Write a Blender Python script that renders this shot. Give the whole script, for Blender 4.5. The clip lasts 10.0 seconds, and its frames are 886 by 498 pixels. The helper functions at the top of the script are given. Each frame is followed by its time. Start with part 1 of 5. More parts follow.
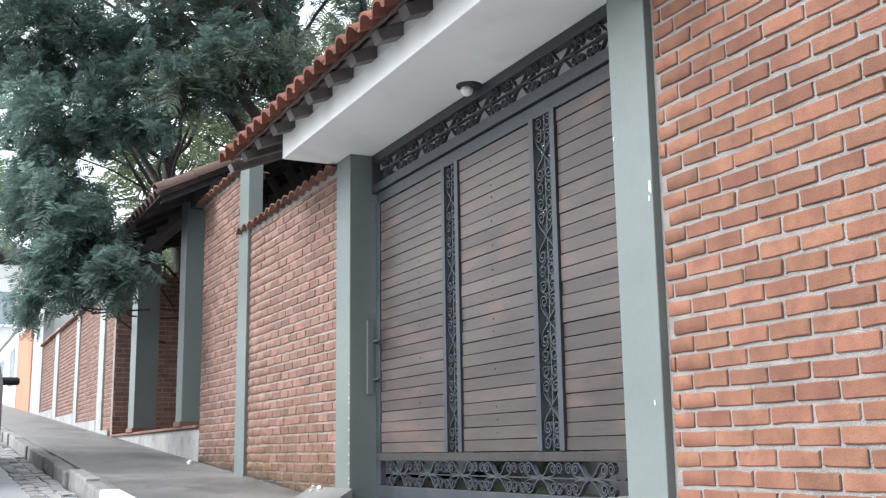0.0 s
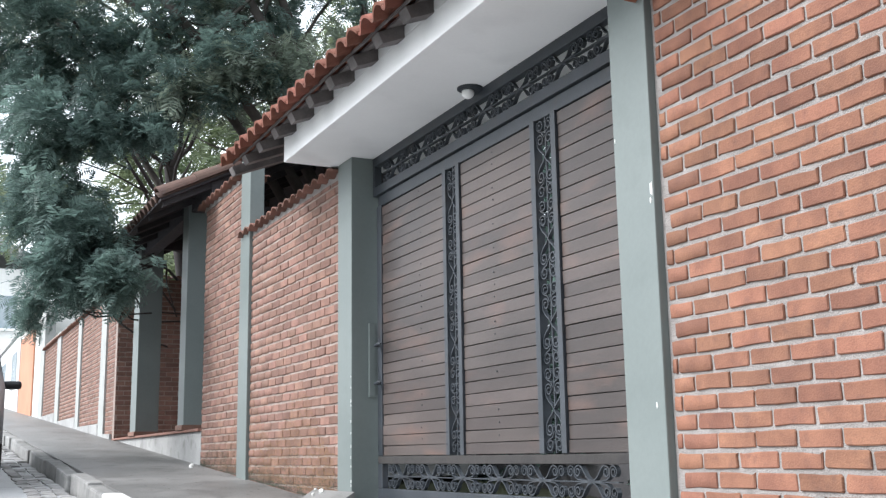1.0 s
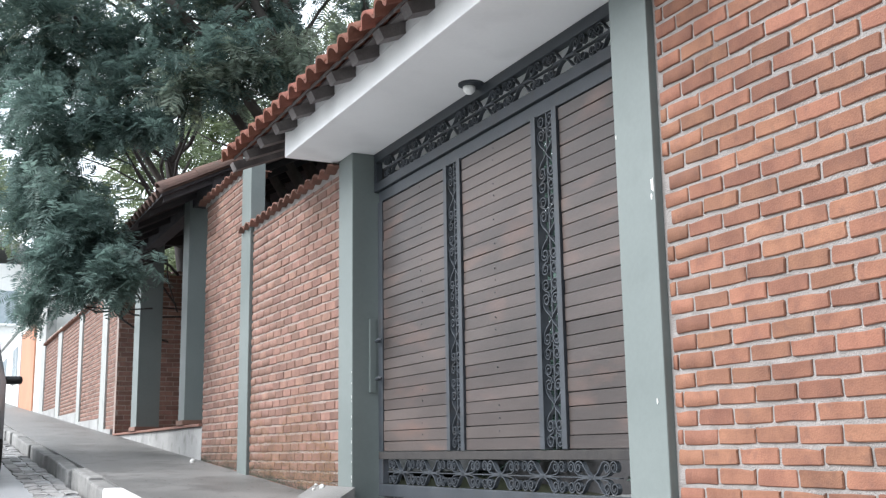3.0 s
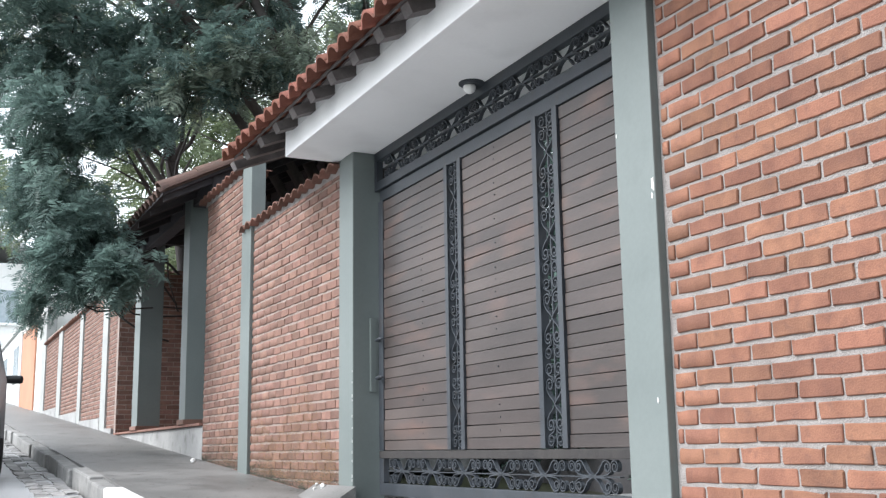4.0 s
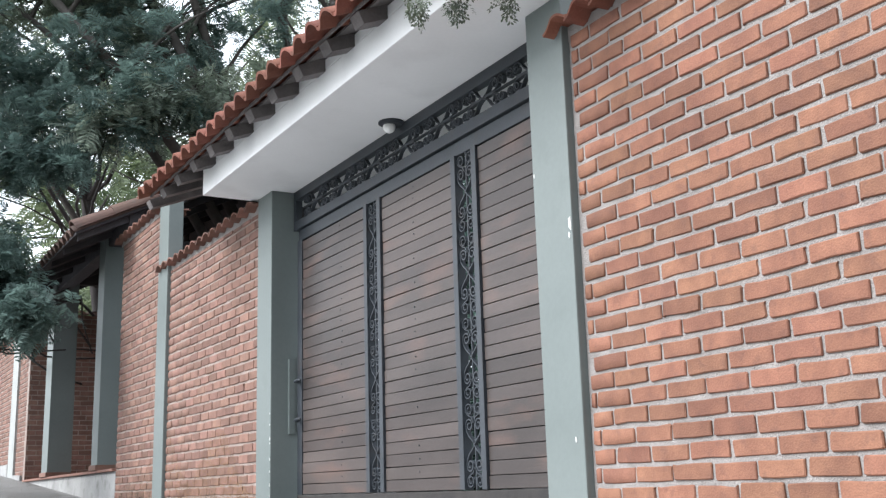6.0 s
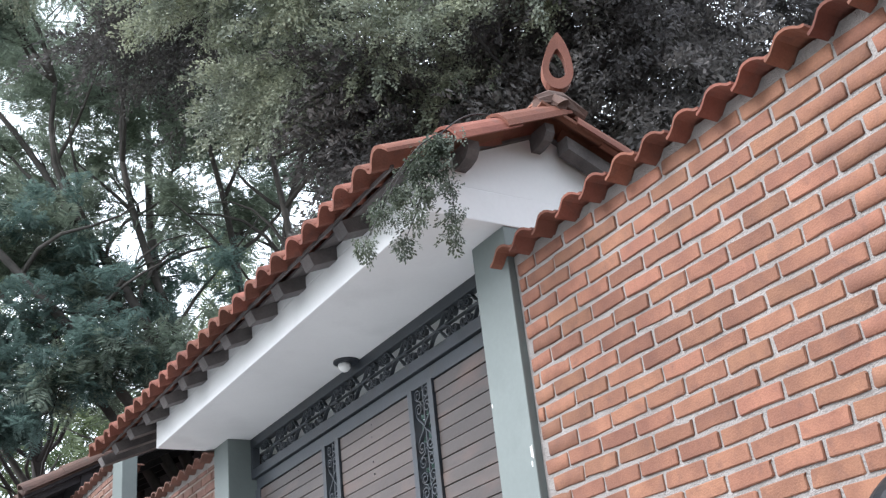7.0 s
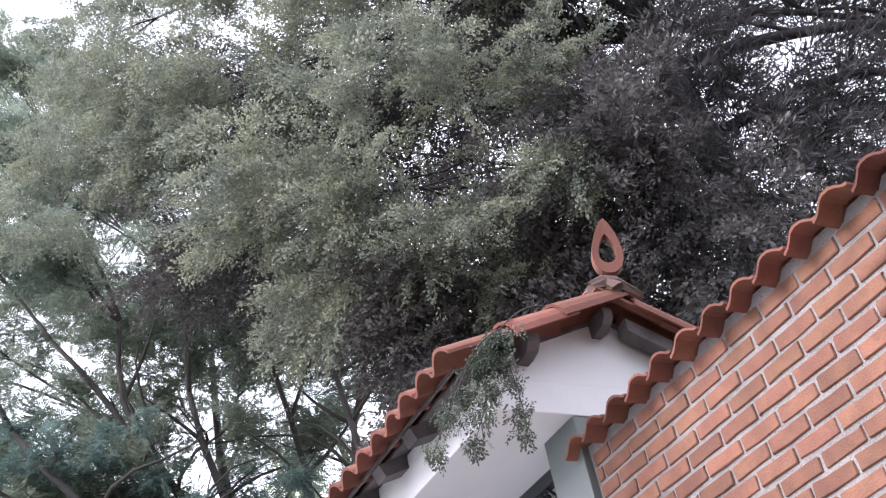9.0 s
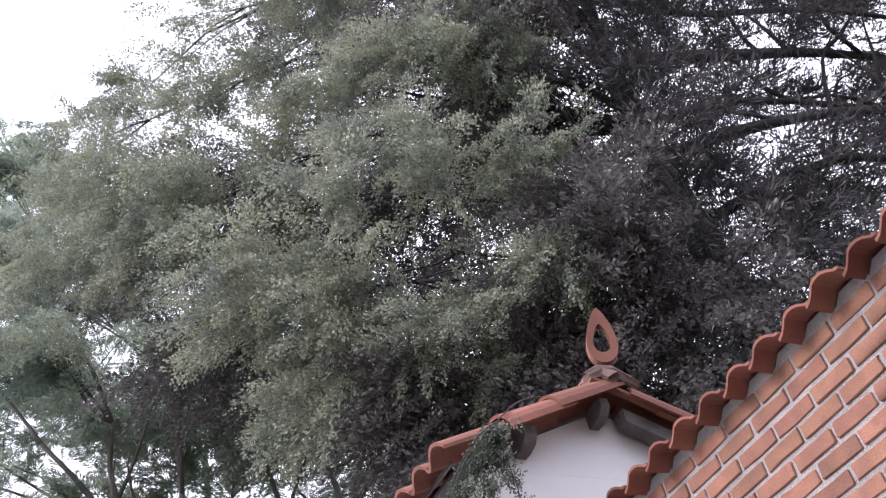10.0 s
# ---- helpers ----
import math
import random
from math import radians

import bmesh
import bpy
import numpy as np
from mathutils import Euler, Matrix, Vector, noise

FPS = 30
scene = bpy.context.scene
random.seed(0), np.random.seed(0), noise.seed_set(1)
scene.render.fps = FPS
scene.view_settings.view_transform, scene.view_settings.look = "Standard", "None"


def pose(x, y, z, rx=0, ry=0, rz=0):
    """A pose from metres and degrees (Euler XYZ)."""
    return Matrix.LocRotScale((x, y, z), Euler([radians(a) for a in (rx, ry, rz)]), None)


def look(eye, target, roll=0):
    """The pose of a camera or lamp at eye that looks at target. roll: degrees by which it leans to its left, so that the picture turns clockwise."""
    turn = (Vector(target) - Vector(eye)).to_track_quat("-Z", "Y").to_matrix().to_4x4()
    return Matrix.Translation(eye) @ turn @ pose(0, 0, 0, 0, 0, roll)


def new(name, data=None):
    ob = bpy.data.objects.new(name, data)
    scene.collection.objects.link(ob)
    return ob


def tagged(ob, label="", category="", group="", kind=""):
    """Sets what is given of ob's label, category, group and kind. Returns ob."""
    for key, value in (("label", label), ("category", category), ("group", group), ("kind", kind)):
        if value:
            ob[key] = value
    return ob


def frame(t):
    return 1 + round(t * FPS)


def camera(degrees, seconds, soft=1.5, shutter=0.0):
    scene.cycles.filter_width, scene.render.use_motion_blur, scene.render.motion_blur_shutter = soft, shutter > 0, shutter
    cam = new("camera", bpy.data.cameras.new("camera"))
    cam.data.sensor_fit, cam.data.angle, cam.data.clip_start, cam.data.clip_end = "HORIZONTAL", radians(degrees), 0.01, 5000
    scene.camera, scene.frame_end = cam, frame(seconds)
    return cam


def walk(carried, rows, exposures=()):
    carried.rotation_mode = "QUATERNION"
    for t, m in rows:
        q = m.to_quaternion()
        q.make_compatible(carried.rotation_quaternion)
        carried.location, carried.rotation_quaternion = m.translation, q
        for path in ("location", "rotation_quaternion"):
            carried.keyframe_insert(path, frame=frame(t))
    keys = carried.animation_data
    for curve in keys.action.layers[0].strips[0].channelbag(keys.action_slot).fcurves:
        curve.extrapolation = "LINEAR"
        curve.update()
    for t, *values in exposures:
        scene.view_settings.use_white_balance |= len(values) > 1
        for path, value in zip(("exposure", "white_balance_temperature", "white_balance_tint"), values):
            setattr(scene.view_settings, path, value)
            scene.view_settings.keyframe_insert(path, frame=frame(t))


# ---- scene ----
cam = camera(45.1, 10.0, soft=1.3)
EYE_A, EYE_B = (-2.653, -3.389, 0.445), (-2.595, -3.361, 0.444)
# seconds, eye, yaw, pitch, roll
PATH = [
    (0.0, EYE_A, -26.15, 10.72, 0.79),
    (0.5, EYE_A, -26.16, 10.75, 0.76),
    (1.0, EYE_A, -26.04, 10.87, 0.94),
    (1.5, EYE_A, -25.93, 10.74, 0.86),
    (2.0, EYE_A, -26.03, 10.63, 0.74),
    (2.5, EYE_A, -26.03, 10.66, 0.79),
    (4.0, EYE_A, -25.98, 10.60, 0.87),
    (4.5, EYE_A, -26.00, 10.59, 0.73),
    (5.0, EYE_A, -26.02, 10.50, 0.85),
    (5.5, EYE_A, -26.20, 10.60, 0.90),
    (5.7, (-2.641, -3.383, 0.445), -27.50, 11.52, 1.15),
    (6.8, EYE_B, -33.43, 20.12, 4.54),
    (7.0, EYE_B, -30.94, 25.22, 5.79),
    (7.5, EYE_B, -29.27, 29.41, 7.28),
    (8.0, EYE_B, -26.27, 38.09, 10.22),
    (8.5, EYE_B, -25.98, 37.93, 10.11),
    (9.0, EYE_B, -24.92, 36.68, 9.47),
    (9.5, EYE_B, -24.58, 42.20, 11.05),
    (10.0, EYE_B, -24.40, 41.76, 10.68),
]
walk(cam, [(t, pose(*e, 90 + p, r, y)) for t, e, y, p, r in PATH],
     exposures=[(0.0, 0.08, 6250, 10), (5.7, 0.08, 6250, 10), (7.0, 0.14, 6120, 11), (7.5, 0.16, 6120, 12), (8.5, 0.26, 6120, 18), (9.0, 0.22, 6180, 23), (9.5, 0.14, 6230, 26), (10.0, 0.02, 6230, 26)])

# ---- world and light: bright overcast ----
world = bpy.data.worlds.new("overcast")
scene.world = world
world.use_nodes = True
wn, wl = world.node_tree.nodes, world.node_tree.links
sky = wn.new("ShaderNodeTexSky")
sky.sky_type, sky.sun_disc = "NISHITA", False
sky.sun_elevation, sky.sun_rotation = radians(40), radians(-73)
sky.air_density, sky.dust_density = 1.5, 4.0
SKY_STRENGTH = 0.12
veil = wn.new("ShaderNodeMixRGB")
veil.inputs[0].default_value = 0.75
veil.inputs[2].default_value = (23.0, 24.2, 25.6, 1)
wl.new(sky.outputs[0], veil.inputs[1])
wl.new(veil.outputs[0], wn["Background"].inputs[0])
wn["Background"].inputs[1].default_value = SKY_STRENGTH
sun = new("sun", bpy.data.lights.new("sun", "SUN"))
sun.data.energy, sun.data.angle, sun.data.color = 4.8, radians(32), (1, 0.985, 0.965)
# high cloud-veiled sun, over the street and slightly up the hill
sun.matrix_basis = look((-16, 5, 14), (0, 0, 0))


# ---- materials ----
def surface(name, c1, c2, rough=0.8, scale=3.0, fine=60.0, bump=0.2, metal=0.0, rnd=0.0, c3=None, island=False, spec=0.4, stretch=None, grain=0.2):
    """Noise of two sizes between c1 and c2, patches of c3, a per-piece shift of rnd, and a fine relief."""
    m = bpy.data.materials.new(name)
    m.use_nodes = True
    n, l = m.node_tree.nodes, m.node_tree.links
    b = n["Principled BSDF"]
    tc = n.new("ShaderNodeTexCoord")
    geo = n.new("ShaderNodeNewGeometry")
    big, small = n.new("ShaderNodeTexNoise"), n.new("ShaderNodeTexNoise")
    big.inputs["Scale"].default_value, small.inputs["Scale"].default_value = scale, fine
    big.inputs["Detail"].default_value, small.inputs["Detail"].default_value = 5, 4
    where = geo.outputs["Position"]
    if stretch:
        mp = n.new("ShaderNodeMapping")
        mp.inputs["Scale"].default_value = stretch
        l.new(where, mp.inputs["Vector"])
        where = mp.outputs[0]
    for t in (big, small):
        l.new(where, t.inputs["Vector"])
    ramp = n.new("ShaderNodeMapRange")
    ramp.inputs[1].default_value, ramp.inputs[2].default_value = 0.32, 0.68
    l.new(big.outputs[0], ramp.inputs[0])
    mix = n.new("ShaderNodeMixRGB")
    mix.inputs[1].default_value, mix.inputs[2].default_value = (*c1, 1), (*c2, 1)
    l.new(ramp.outputs[0], mix.inputs[0])
    col = mix
    if c3:
        r3 = n.new("ShaderNodeMapRange")
        r3.inputs[1].default_value, r3.inputs[2].default_value, r3.inputs[4].default_value = 0.55, 0.75, 0.7
        t3 = n.new("ShaderNodeTexNoise")
        t3.inputs["Scale"].default_value, t3.inputs["Detail"].default_value = scale * 2.3, 6
        l.new(where, t3.inputs["Vector"])
        l.new(t3.outputs[0], r3.inputs[0])
        m3 = n.new("ShaderNodeMixRGB")
        m3.inputs[2].default_value = (*c3, 1)
        l.new(r3.outputs[0], m3.inputs[0])
        l.new(col.outputs[0], m3.inputs[1])
        col = m3
    hsv = n.new("ShaderNodeHueSaturation")
    l.new(col.outputs[0], hsv.inputs["Color"])
    # fine grain in the value, and a shift per piece
    v1 = n.new("ShaderNodeMapRange")
    v1.inputs[3].default_value, v1.inputs[4].default_value = 1 - grain, 1 + grain
    l.new(small.outputs[0], v1.inputs[0])
    val = v1
    if rnd:
        src = geo.outputs["Random Per Island"] if island else n.new("ShaderNodeObjectInfo").outputs["Random"]
        v2 = n.new("ShaderNodeMapRange")
        v2.inputs[3].default_value, v2.inputs[4].default_value = 1 - rnd, 1 + rnd
        l.new(src, v2.inputs[0])
        val = n.new("ShaderNodeMath")
        val.operation = "MULTIPLY"
        l.new(v1.outputs[0], val.inputs[0])
        l.new(v2.outputs[0], val.inputs[1])
        w = n.new("ShaderNodeMath")
        w.operation = "MULTIPLY"
        w.inputs[1].default_value = 7.31
        l.new(src, w.inputs[0])
        fr = n.new("ShaderNodeMath")
        fr.operation = "FRACT"
        l.new(w.outputs[0], fr.inputs[0])
        h = n.new("ShaderNodeMapRange")
        h.inputs[3].default_value, h.inputs[4].default_value = 0.5 - 0.022 * rnd, 0.5 + 0.022 * rnd
        l.new(fr.outputs[0], h.inputs[0])
        l.new(h.outputs[0], hsv.inputs["Hue"])
    l.new(val.outputs[0], hsv.inputs["Value"])
    l.new(hsv.outputs[0], b.inputs["Base Color"])
    rr = n.new("ShaderNodeMapRange")
    rr.inputs[3].default_value, rr.inputs[4].default_value = max(rough - 0.15, 0.05), min(rough + 0.15, 1)
    l.new(big.outputs[0], rr.inputs[0])
    l.new(rr.outputs[0], b.inputs["Roughness"])
    b.inputs["Metallic"].default_value = metal
    b.inputs["Specular IOR Level"].default_value = spec
    if bump:
        bp = n.new("ShaderNodeBump")
        bp.inputs["Strength"].default_value, bp.inputs["Distance"].default_value = bump, 0.01
        l.new(small.outputs[0], bp.inputs["Height"])
        l.new(bp.outputs[0], b.inputs["Normal"])
    return m


def leaf_material(name, c1, c2, scale, through_light=0.35, rnd=0.35):
    m = surface(name, c1, c2, 0.6, scale, 30, 0, rnd=rnd, island=True, spec=0.5)
    n, l = m.node_tree.nodes, m.node_tree.links
    b = n["Principled BSDF"]
    col = b.inputs["Base Color"].links[0].from_socket
    tr, mx = n.new("ShaderNodeBsdfTranslucent"), n.new("ShaderNodeMixShader")
    l.new(col, tr.inputs["Color"])
    mx.inputs[0].default_value = through_light
    l.new(b.outputs[0], mx.inputs[1])
    l.new(tr.outputs[0], mx.inputs[2])
    l.new(mx.outputs[0], n["Material Output"].inputs["Surface"])
    return m


CLAY = dict(c1=(0.165, 0.072, 0.046), c2=(0.245, 0.116, 0.073), rough=0.85, scale=9, fine=150, bump=0.32, rnd=0.22, c3=(0.140, 0.068, 0.050), grain=0.25)
BRICK = surface("brick_clay", **CLAY)
BRICK_J = surface("brick_clay_joined", **CLAY, island=True)
# greyer clay for the farther walls, with the haze mixed into its colour
HAZED = dict(CLAY, c1=(0.150, 0.080, 0.060), c2=(0.225, 0.128, 0.098), c3=(0.140, 0.084, 0.066))
BRICK_HAZED = surface("hazed_brick_clay", **HAZED)
BRICK_HAZED_J = surface("hazed_brick_clay_joined", **HAZED, island=True)
MORTAR = surface("mortar", (0.228, 0.210, 0.199), (0.312, 0.290, 0.276), 0.95, 7, 160, 0.8, c3=(0.19, 0.178, 0.168))
MORTAR_WARM = surface("warm_mortar", (0.25, 0.20, 0.175), (0.34, 0.28, 0.25), 0.95, 7, 160, 0.8, c3=(0.15, 0.125, 0.11))
PAINT = surface("grey_green_paint", (0.133, 0.155, 0.149), (0.155, 0.178, 0.171), 0.5, 2.2, 45, 0.05, c3=(0.125, 0.146, 0.140), grain=0.07)
WHITE = surface("white_plaster", (0.70, 0.70, 0.70), (0.79, 0.79, 0.79), 0.8, 1.2, 50, 0.02, c3=(0.65, 0.65, 0.65), grain=0.03)
IRON = surface("grey_iron_paint", (0.025, 0.030, 0.036), (0.042, 0.048, 0.057), 0.45, 5, 90, 0.1, c3=(0.040, 0.037, 0.037), grain=0.1)
GRIMY = surface("grimy_iron", (0.022, 0.020, 0.020), (0.040, 0.036, 0.034), 0.8, 7, 60, 0.25, c3=(0.014, 0.013, 0.013))
PLANK = surface("stained_plank", (0.036, 0.029, 0.027), (0.088, 0.070, 0.064), 0.45, 1.7, 70, 0.12, rnd=0.2, c3=(0.135, 0.080, 0.064), stretch=(1, 0.45, 1.5), grain=0.16)
TIMBER = surface("weathered_timber", (0.074, 0.066, 0.065), (0.155, 0.139, 0.135), 0.8, 6, 80, 0.4)
# darker timber copy that carries the shade under the porch roof
SHADED_TIMBER = surface("shaded_timber", (0.035, 0.032, 0.035), (0.06, 0.056, 0.06), 0.85, 6, 80, 0.4)
TILE = surface("terracotta", (0.165, 0.058, 0.038), (0.222, 0.090, 0.060), 0.8, 6, 110, 0.25, rnd=0.25, c3=(0.123, 0.065, 0.051))
TILE_OLD = surface("weathered_terracotta", (0.15, 0.08, 0.06), (0.23, 0.12, 0.09), 0.85, 6, 110, 0.25, rnd=0.25, c3=(0.14, 0.11, 0.09))
TILE_DARK = surface("dark_brown_terracotta", (0.085, 0.055, 0.046), (0.135, 0.085, 0.068), 0.85, 6, 110, 0.25, rnd=0.25, c3=(0.09, 0.075, 0.065))
CONCRETE = surface("damp_concrete", (0.110, 0.110, 0.106), (0.190, 0.186, 0.180), 0.5, 1.6, 60, 0.45, c3=(0.065, 0.065, 0.063))
PLINTH = surface("stained_render", (0.25, 0.25, 0.245), (0.35, 0.35, 0.345), 0.85, 2.5, 50, 0.3, c3=(0.12, 0.12, 0.11))
LIME = surface("limewashed_stone", (0.60, 0.60, 0.58), (0.72, 0.72, 0.70), 0.85, 4, 60, 0.3, c3=(0.4, 0.4, 0.38))
KERB = surface("kerb_stone", (0.17, 0.17, 0.165), (0.26, 0.255, 0.245), 0.8, 5, 70, 0.5, c3=(0.10, 0.10, 0.095), rnd=0.15)
ASPHALT = surface("wet_asphalt", (0.22, 0.225, 0.235), (0.30, 0.305, 0.315), 0.4, 1.5, 120, 0.4, c3=(0.17, 0.17, 0.178))
COBBLE = surface("gutter_stone", (0.19, 0.185, 0.18), (0.34, 0.33, 0.32), 0.6, 5, 70, 0.4, rnd=0.3)
SOIL = surface("garden_soil", (0.05, 0.05, 0.035), (0.08, 0.09, 0.045), 0.95, 0.6, 20, 0.5)
BARK = surface("bark", (0.03, 0.027, 0.027), (0.06, 0.053, 0.052), 0.95, 3, 30, 0.9)
BARK_GREY = surface("grey_bark", (0.066, 0.060, 0.054), (0.120, 0.108, 0.099), 0.95, 3, 30, 0.9)
CYPRESS = leaf_material("cypress_leaf", (0.166, 0.194, 0.162), (0.370, 0.395, 0.280), 2.2, 0.3, 0.3)
# browner, darker leaf copy: the shade inside the crown is in its colour
CYPRESS_SHADED = leaf_material("inner_cypress_leaf", (0.092, 0.086, 0.088), (0.150, 0.138, 0.128), 1.6, 0.35, 0.3)
# same tree's leaf, darkened so its right side reads as backlit
CYPRESS_BACKLIT = leaf_material("backlit_cypress_leaf", (0.060, 0.057, 0.060), (0.100, 0.094, 0.092), 1.2, 0.3, 0.3)
LICHEN = surface("ochre_lichen", (0.17, 0.095, 0.045), (0.24, 0.14, 0.065), 0.95, 9, 90, 0.3)
PALE_PAINT = surface("pale_pillar_paint", (0.30, 0.31, 0.30), (0.36, 0.37, 0.36), 0.7, 1.3, 40, 0.03, c3=(0.24, 0.25, 0.24), grain=0.08)
MOSS = surface("black_moss", (0.025, 0.03, 0.02), (0.05, 0.055, 0.035), 0.95, 9, 90, 0.3)
BOUGH = leaf_material("bough_leaf", (0.06, 0.08, 0.06), (0.11, 0.13, 0.085), 3, 0.3, 0.35)
FEATHER = leaf_material("feathery_leaf", (0.200, 0.250, 0.205), (0.300, 0.350, 0.265), 0.9, 0.55, 0.35)
FEATHER_DARK = leaf_material("dark_feathery_leaf", (0.120, 0.182, 0.164), (0.165, 0.238, 0.210), 0.9, 0.58, 0.28)
FEATHER_LIGHT = leaf_material("sunny_feathery_leaf", (0.12, 0.16, 0.09), (0.22, 0.26, 0.15), 0.9, 0.5, 0.3)
RUBBER = surface("black_rubber", (0.012, 0.012, 0.013), (0.02, 0.02, 0.022), 0.6, 5, 60, 0.1)
BLACK = surface("black_plastic", (0.012, 0.012, 0.014), (0.018, 0.018, 0.02), 0.35, 4, 60, 0.05, grain=0.1)
CAR_PAINT = surface("silver_car_paint", (0.42, 0.43, 0.45), (0.45, 0.46, 0.48), 0.25, 1, 30, 0, metal=0.6, grain=0.02)
TAIL_RED = surface("red_lens", (0.35, 0.02, 0.02), (0.42, 0.03, 0.03), 0.2, 2, 20, 0)
HOUSE_WALL = surface("pale_house_wall", (0.66, 0.66, 0.64), (0.78, 0.78, 0.76), 0.85, 0.6, 10, 0.1, grain=0.08)
HOUSE_GREY = surface("grey_house_wall", (0.38, 0.38, 0.38), (0.48, 0.48, 0.47), 0.85, 0.6, 10, 0.1)
BLOCKER_GREY = surface("dark_blocker_wall", (0.10, 0.10, 0.10), (0.14, 0.14, 0.135), 0.9, 0.6, 10, 0.1)
ORANGE = surface("orange_door_paint", (0.42, 0.20, 0.125), (0.50, 0.25, 0.16), 0.8, 0.8, 20, 0.1)
GLASS_DARK = surface("window_glass", (0.03, 0.035, 0.04), (0.05, 0.055, 0.06), 0.08, 1, 10, 0, spec=0.8)
GLASS_PALE = surface("pale_window_glass", (0.30, 0.36, 0.40), (0.42, 0.47, 0.50), 0.2, 1, 10, 0, spec=0.7)
OPAL = surface("opal_glass", (0.78, 0.78, 0.76), (0.82, 0.82, 0.8), 0.2, 2, 20, 0, grain=0.02)
CHROME = surface("worn_steel", (0.4, 0.4, 0.41), (0.5, 0.5, 0.51), 0.35, 8, 60, 0.05, metal=0.9)


# ---- building helpers ----
def box(bm, lo, hi, bevel=0.0, m=None):
    size = [hi[i] - lo[i] for i in range(3)]
    mid = [(hi[i] + lo[i]) / 2 for i in range(3)]
    mm = Matrix.Translation(mid) @ Matrix.Diagonal((*size, 1))
    vs = bmesh.ops.create_cube(bm, size=1, matrix=(m @ mm) if m else mm)["verts"]
    if bevel:
        bmesh.ops.bevel(bm, geom=list({e for v in vs for e in v.link_edges}), offset=bevel, segments=2, profile=0.6, affect="EDGES")
    return bm


def boxed(lo, hi, bevel=0.0, m=None):
    return box(bmesh.new(), lo, hi, bevel, m)


def tube(bm, pts, radii, n=8):
    """A closed tapering tube through the points."""
    pts = [Vector(p) for p in pts]
    rings = []
    side = None
    for i, p in enumerate(pts):
        d = (pts[min(i + 1, len(pts) - 1)] - pts[max(i - 1, 0)]).normalized()
        if side is None:
            side = d.orthogonal().normalized()
        side = (side - d * side.dot(d)).normalized()
        up = d.cross(side)
        r = radii[i] if hasattr(radii, "__len__") else radii
        rings.append([bm.verts.new(p + r * (math.cos(a) * side + math.sin(a) * up)) for a in [2 * math.pi * k / n for k in range(n)]])
    for a, b in zip(rings, rings[1:]):
        for k in range(n):
            bm.faces.new((a[k], a[(k + 1) % n], b[(k + 1) % n], b[k]))
    bm.faces.new(rings[0][::-1])
    bm.faces.new(rings[-1])
    return bm


def ribbon(bm, pts, thick, depth):
    """A flat bar on edge: its line lies in the (y, z) plane, its depth along x from -depth / 2 to depth / 2."""
    n = len(pts)
    rows = []
    for i, (y, z) in enumerate(pts):
        a, b = pts[max(i - 1, 0)], pts[min(i + 1, n - 1)]
        dy, dz = b[0] - a[0], b[1] - a[1]
        q = math.hypot(dy, dz) or 1
        ny, nz = -dz / q * thick / 2, dy / q * thick / 2
        rows.append([bm.verts.new((sx * depth / 2, y + s * ny, z + s * nz)) for sx, s in ((-1, -1), (-1, 1), (1, 1), (1, -1))])
    for a, b in zip(rows, rows[1:]):
        for k in range(4):
            bm.faces.new((a[k], a[(k + 1) % 4], b[(k + 1) % 4], b[k]))
    bm.faces.new(rows[0][::-1])
    bm.faces.new(rows[-1])
    return bm


def extrude(bm, outline, axis, lo, hi):
    """A prism of a flat outline: (a, b) pairs in the other two axes, in order, from lo to hi along the axis."""
    def at(a, b, c):
        return {"x": (c, a, b), "y": (a, c, b), "z": (a, b, c)}[axis]
    v0 = [bm.verts.new(at(a, b, lo)) for a, b in outline]
    v1 = [bm.verts.new(at(a, b, hi)) for a, b in outline]
    k = len(outline)
    for i in range(k):
        bm.faces.new((v0[i], v0[(i + 1) % k], v1[(i + 1) % k], v1[i]))
    bm.faces.new(v0[::-1])
    bm.faces.new(v1)
    return bm


def mesh_of(name, bm, material, smooth=False):
    bmesh.ops.recalc_face_normals(bm, faces=bm.faces)
    me = bpy.data.meshes.new(name)
    bm.to_mesh(me)
    bm.free()
    me.materials.append(material)
    if smooth:
        me.polygons.foreach_set("use_smooth", [True] * len(me.polygons))
    return me


def thing(name, base, label, category, group="", kind=""):
    """An Empty at the thing's base; its parts are given in world metres."""
    ob = new(name)
    ob.location = base
    ob.empty_display_size = 0.1
    return tagged(ob, label, category, group, kind)


def part(name, bm, material, parent, label="", smooth=False):
    ob = new(name, bm if isinstance(bm, bpy.types.Mesh) else mesh_of(name, bm, material, smooth))
    if parent is not None:
        ob.parent = parent
        if parent.type == "EMPTY":
            ob.matrix_parent_inverse = Matrix.Translation(-parent.location)
    return tagged(ob, label)


def structure(name, bm, material, label, category, smooth=False):
    return tagged(new(name, mesh_of(name, bm, material, smooth)), label, category, kind="structure")


def raw_mesh(name, verts, faces, material):
    """A mesh from numpy arrays: verts (n, 3), faces (m, 4)."""
    me = bpy.data.meshes.new(name)
    me.vertices.add(len(verts))
    me.vertices.foreach_set("co", np.asarray(verts, np.float32).ravel())
    k = faces.shape[1]
    me.loops.add(faces.size)
    me.loops.foreach_set("vertex_index", faces.astype(np.int32).ravel())
    me.polygons.add(len(faces))
    me.polygons.foreach_set("loop_start", np.arange(0, faces.size, k, dtype=np.int32))
    me.polygons.foreach_set("loop_total", np.full(len(faces), k, np.int32))
    me.update(calc_edges=True)
    me.materials.append(material)
    return me


# ---- ground, street and pavement: a hill that climbs along y ----
SLOPE = 0.066


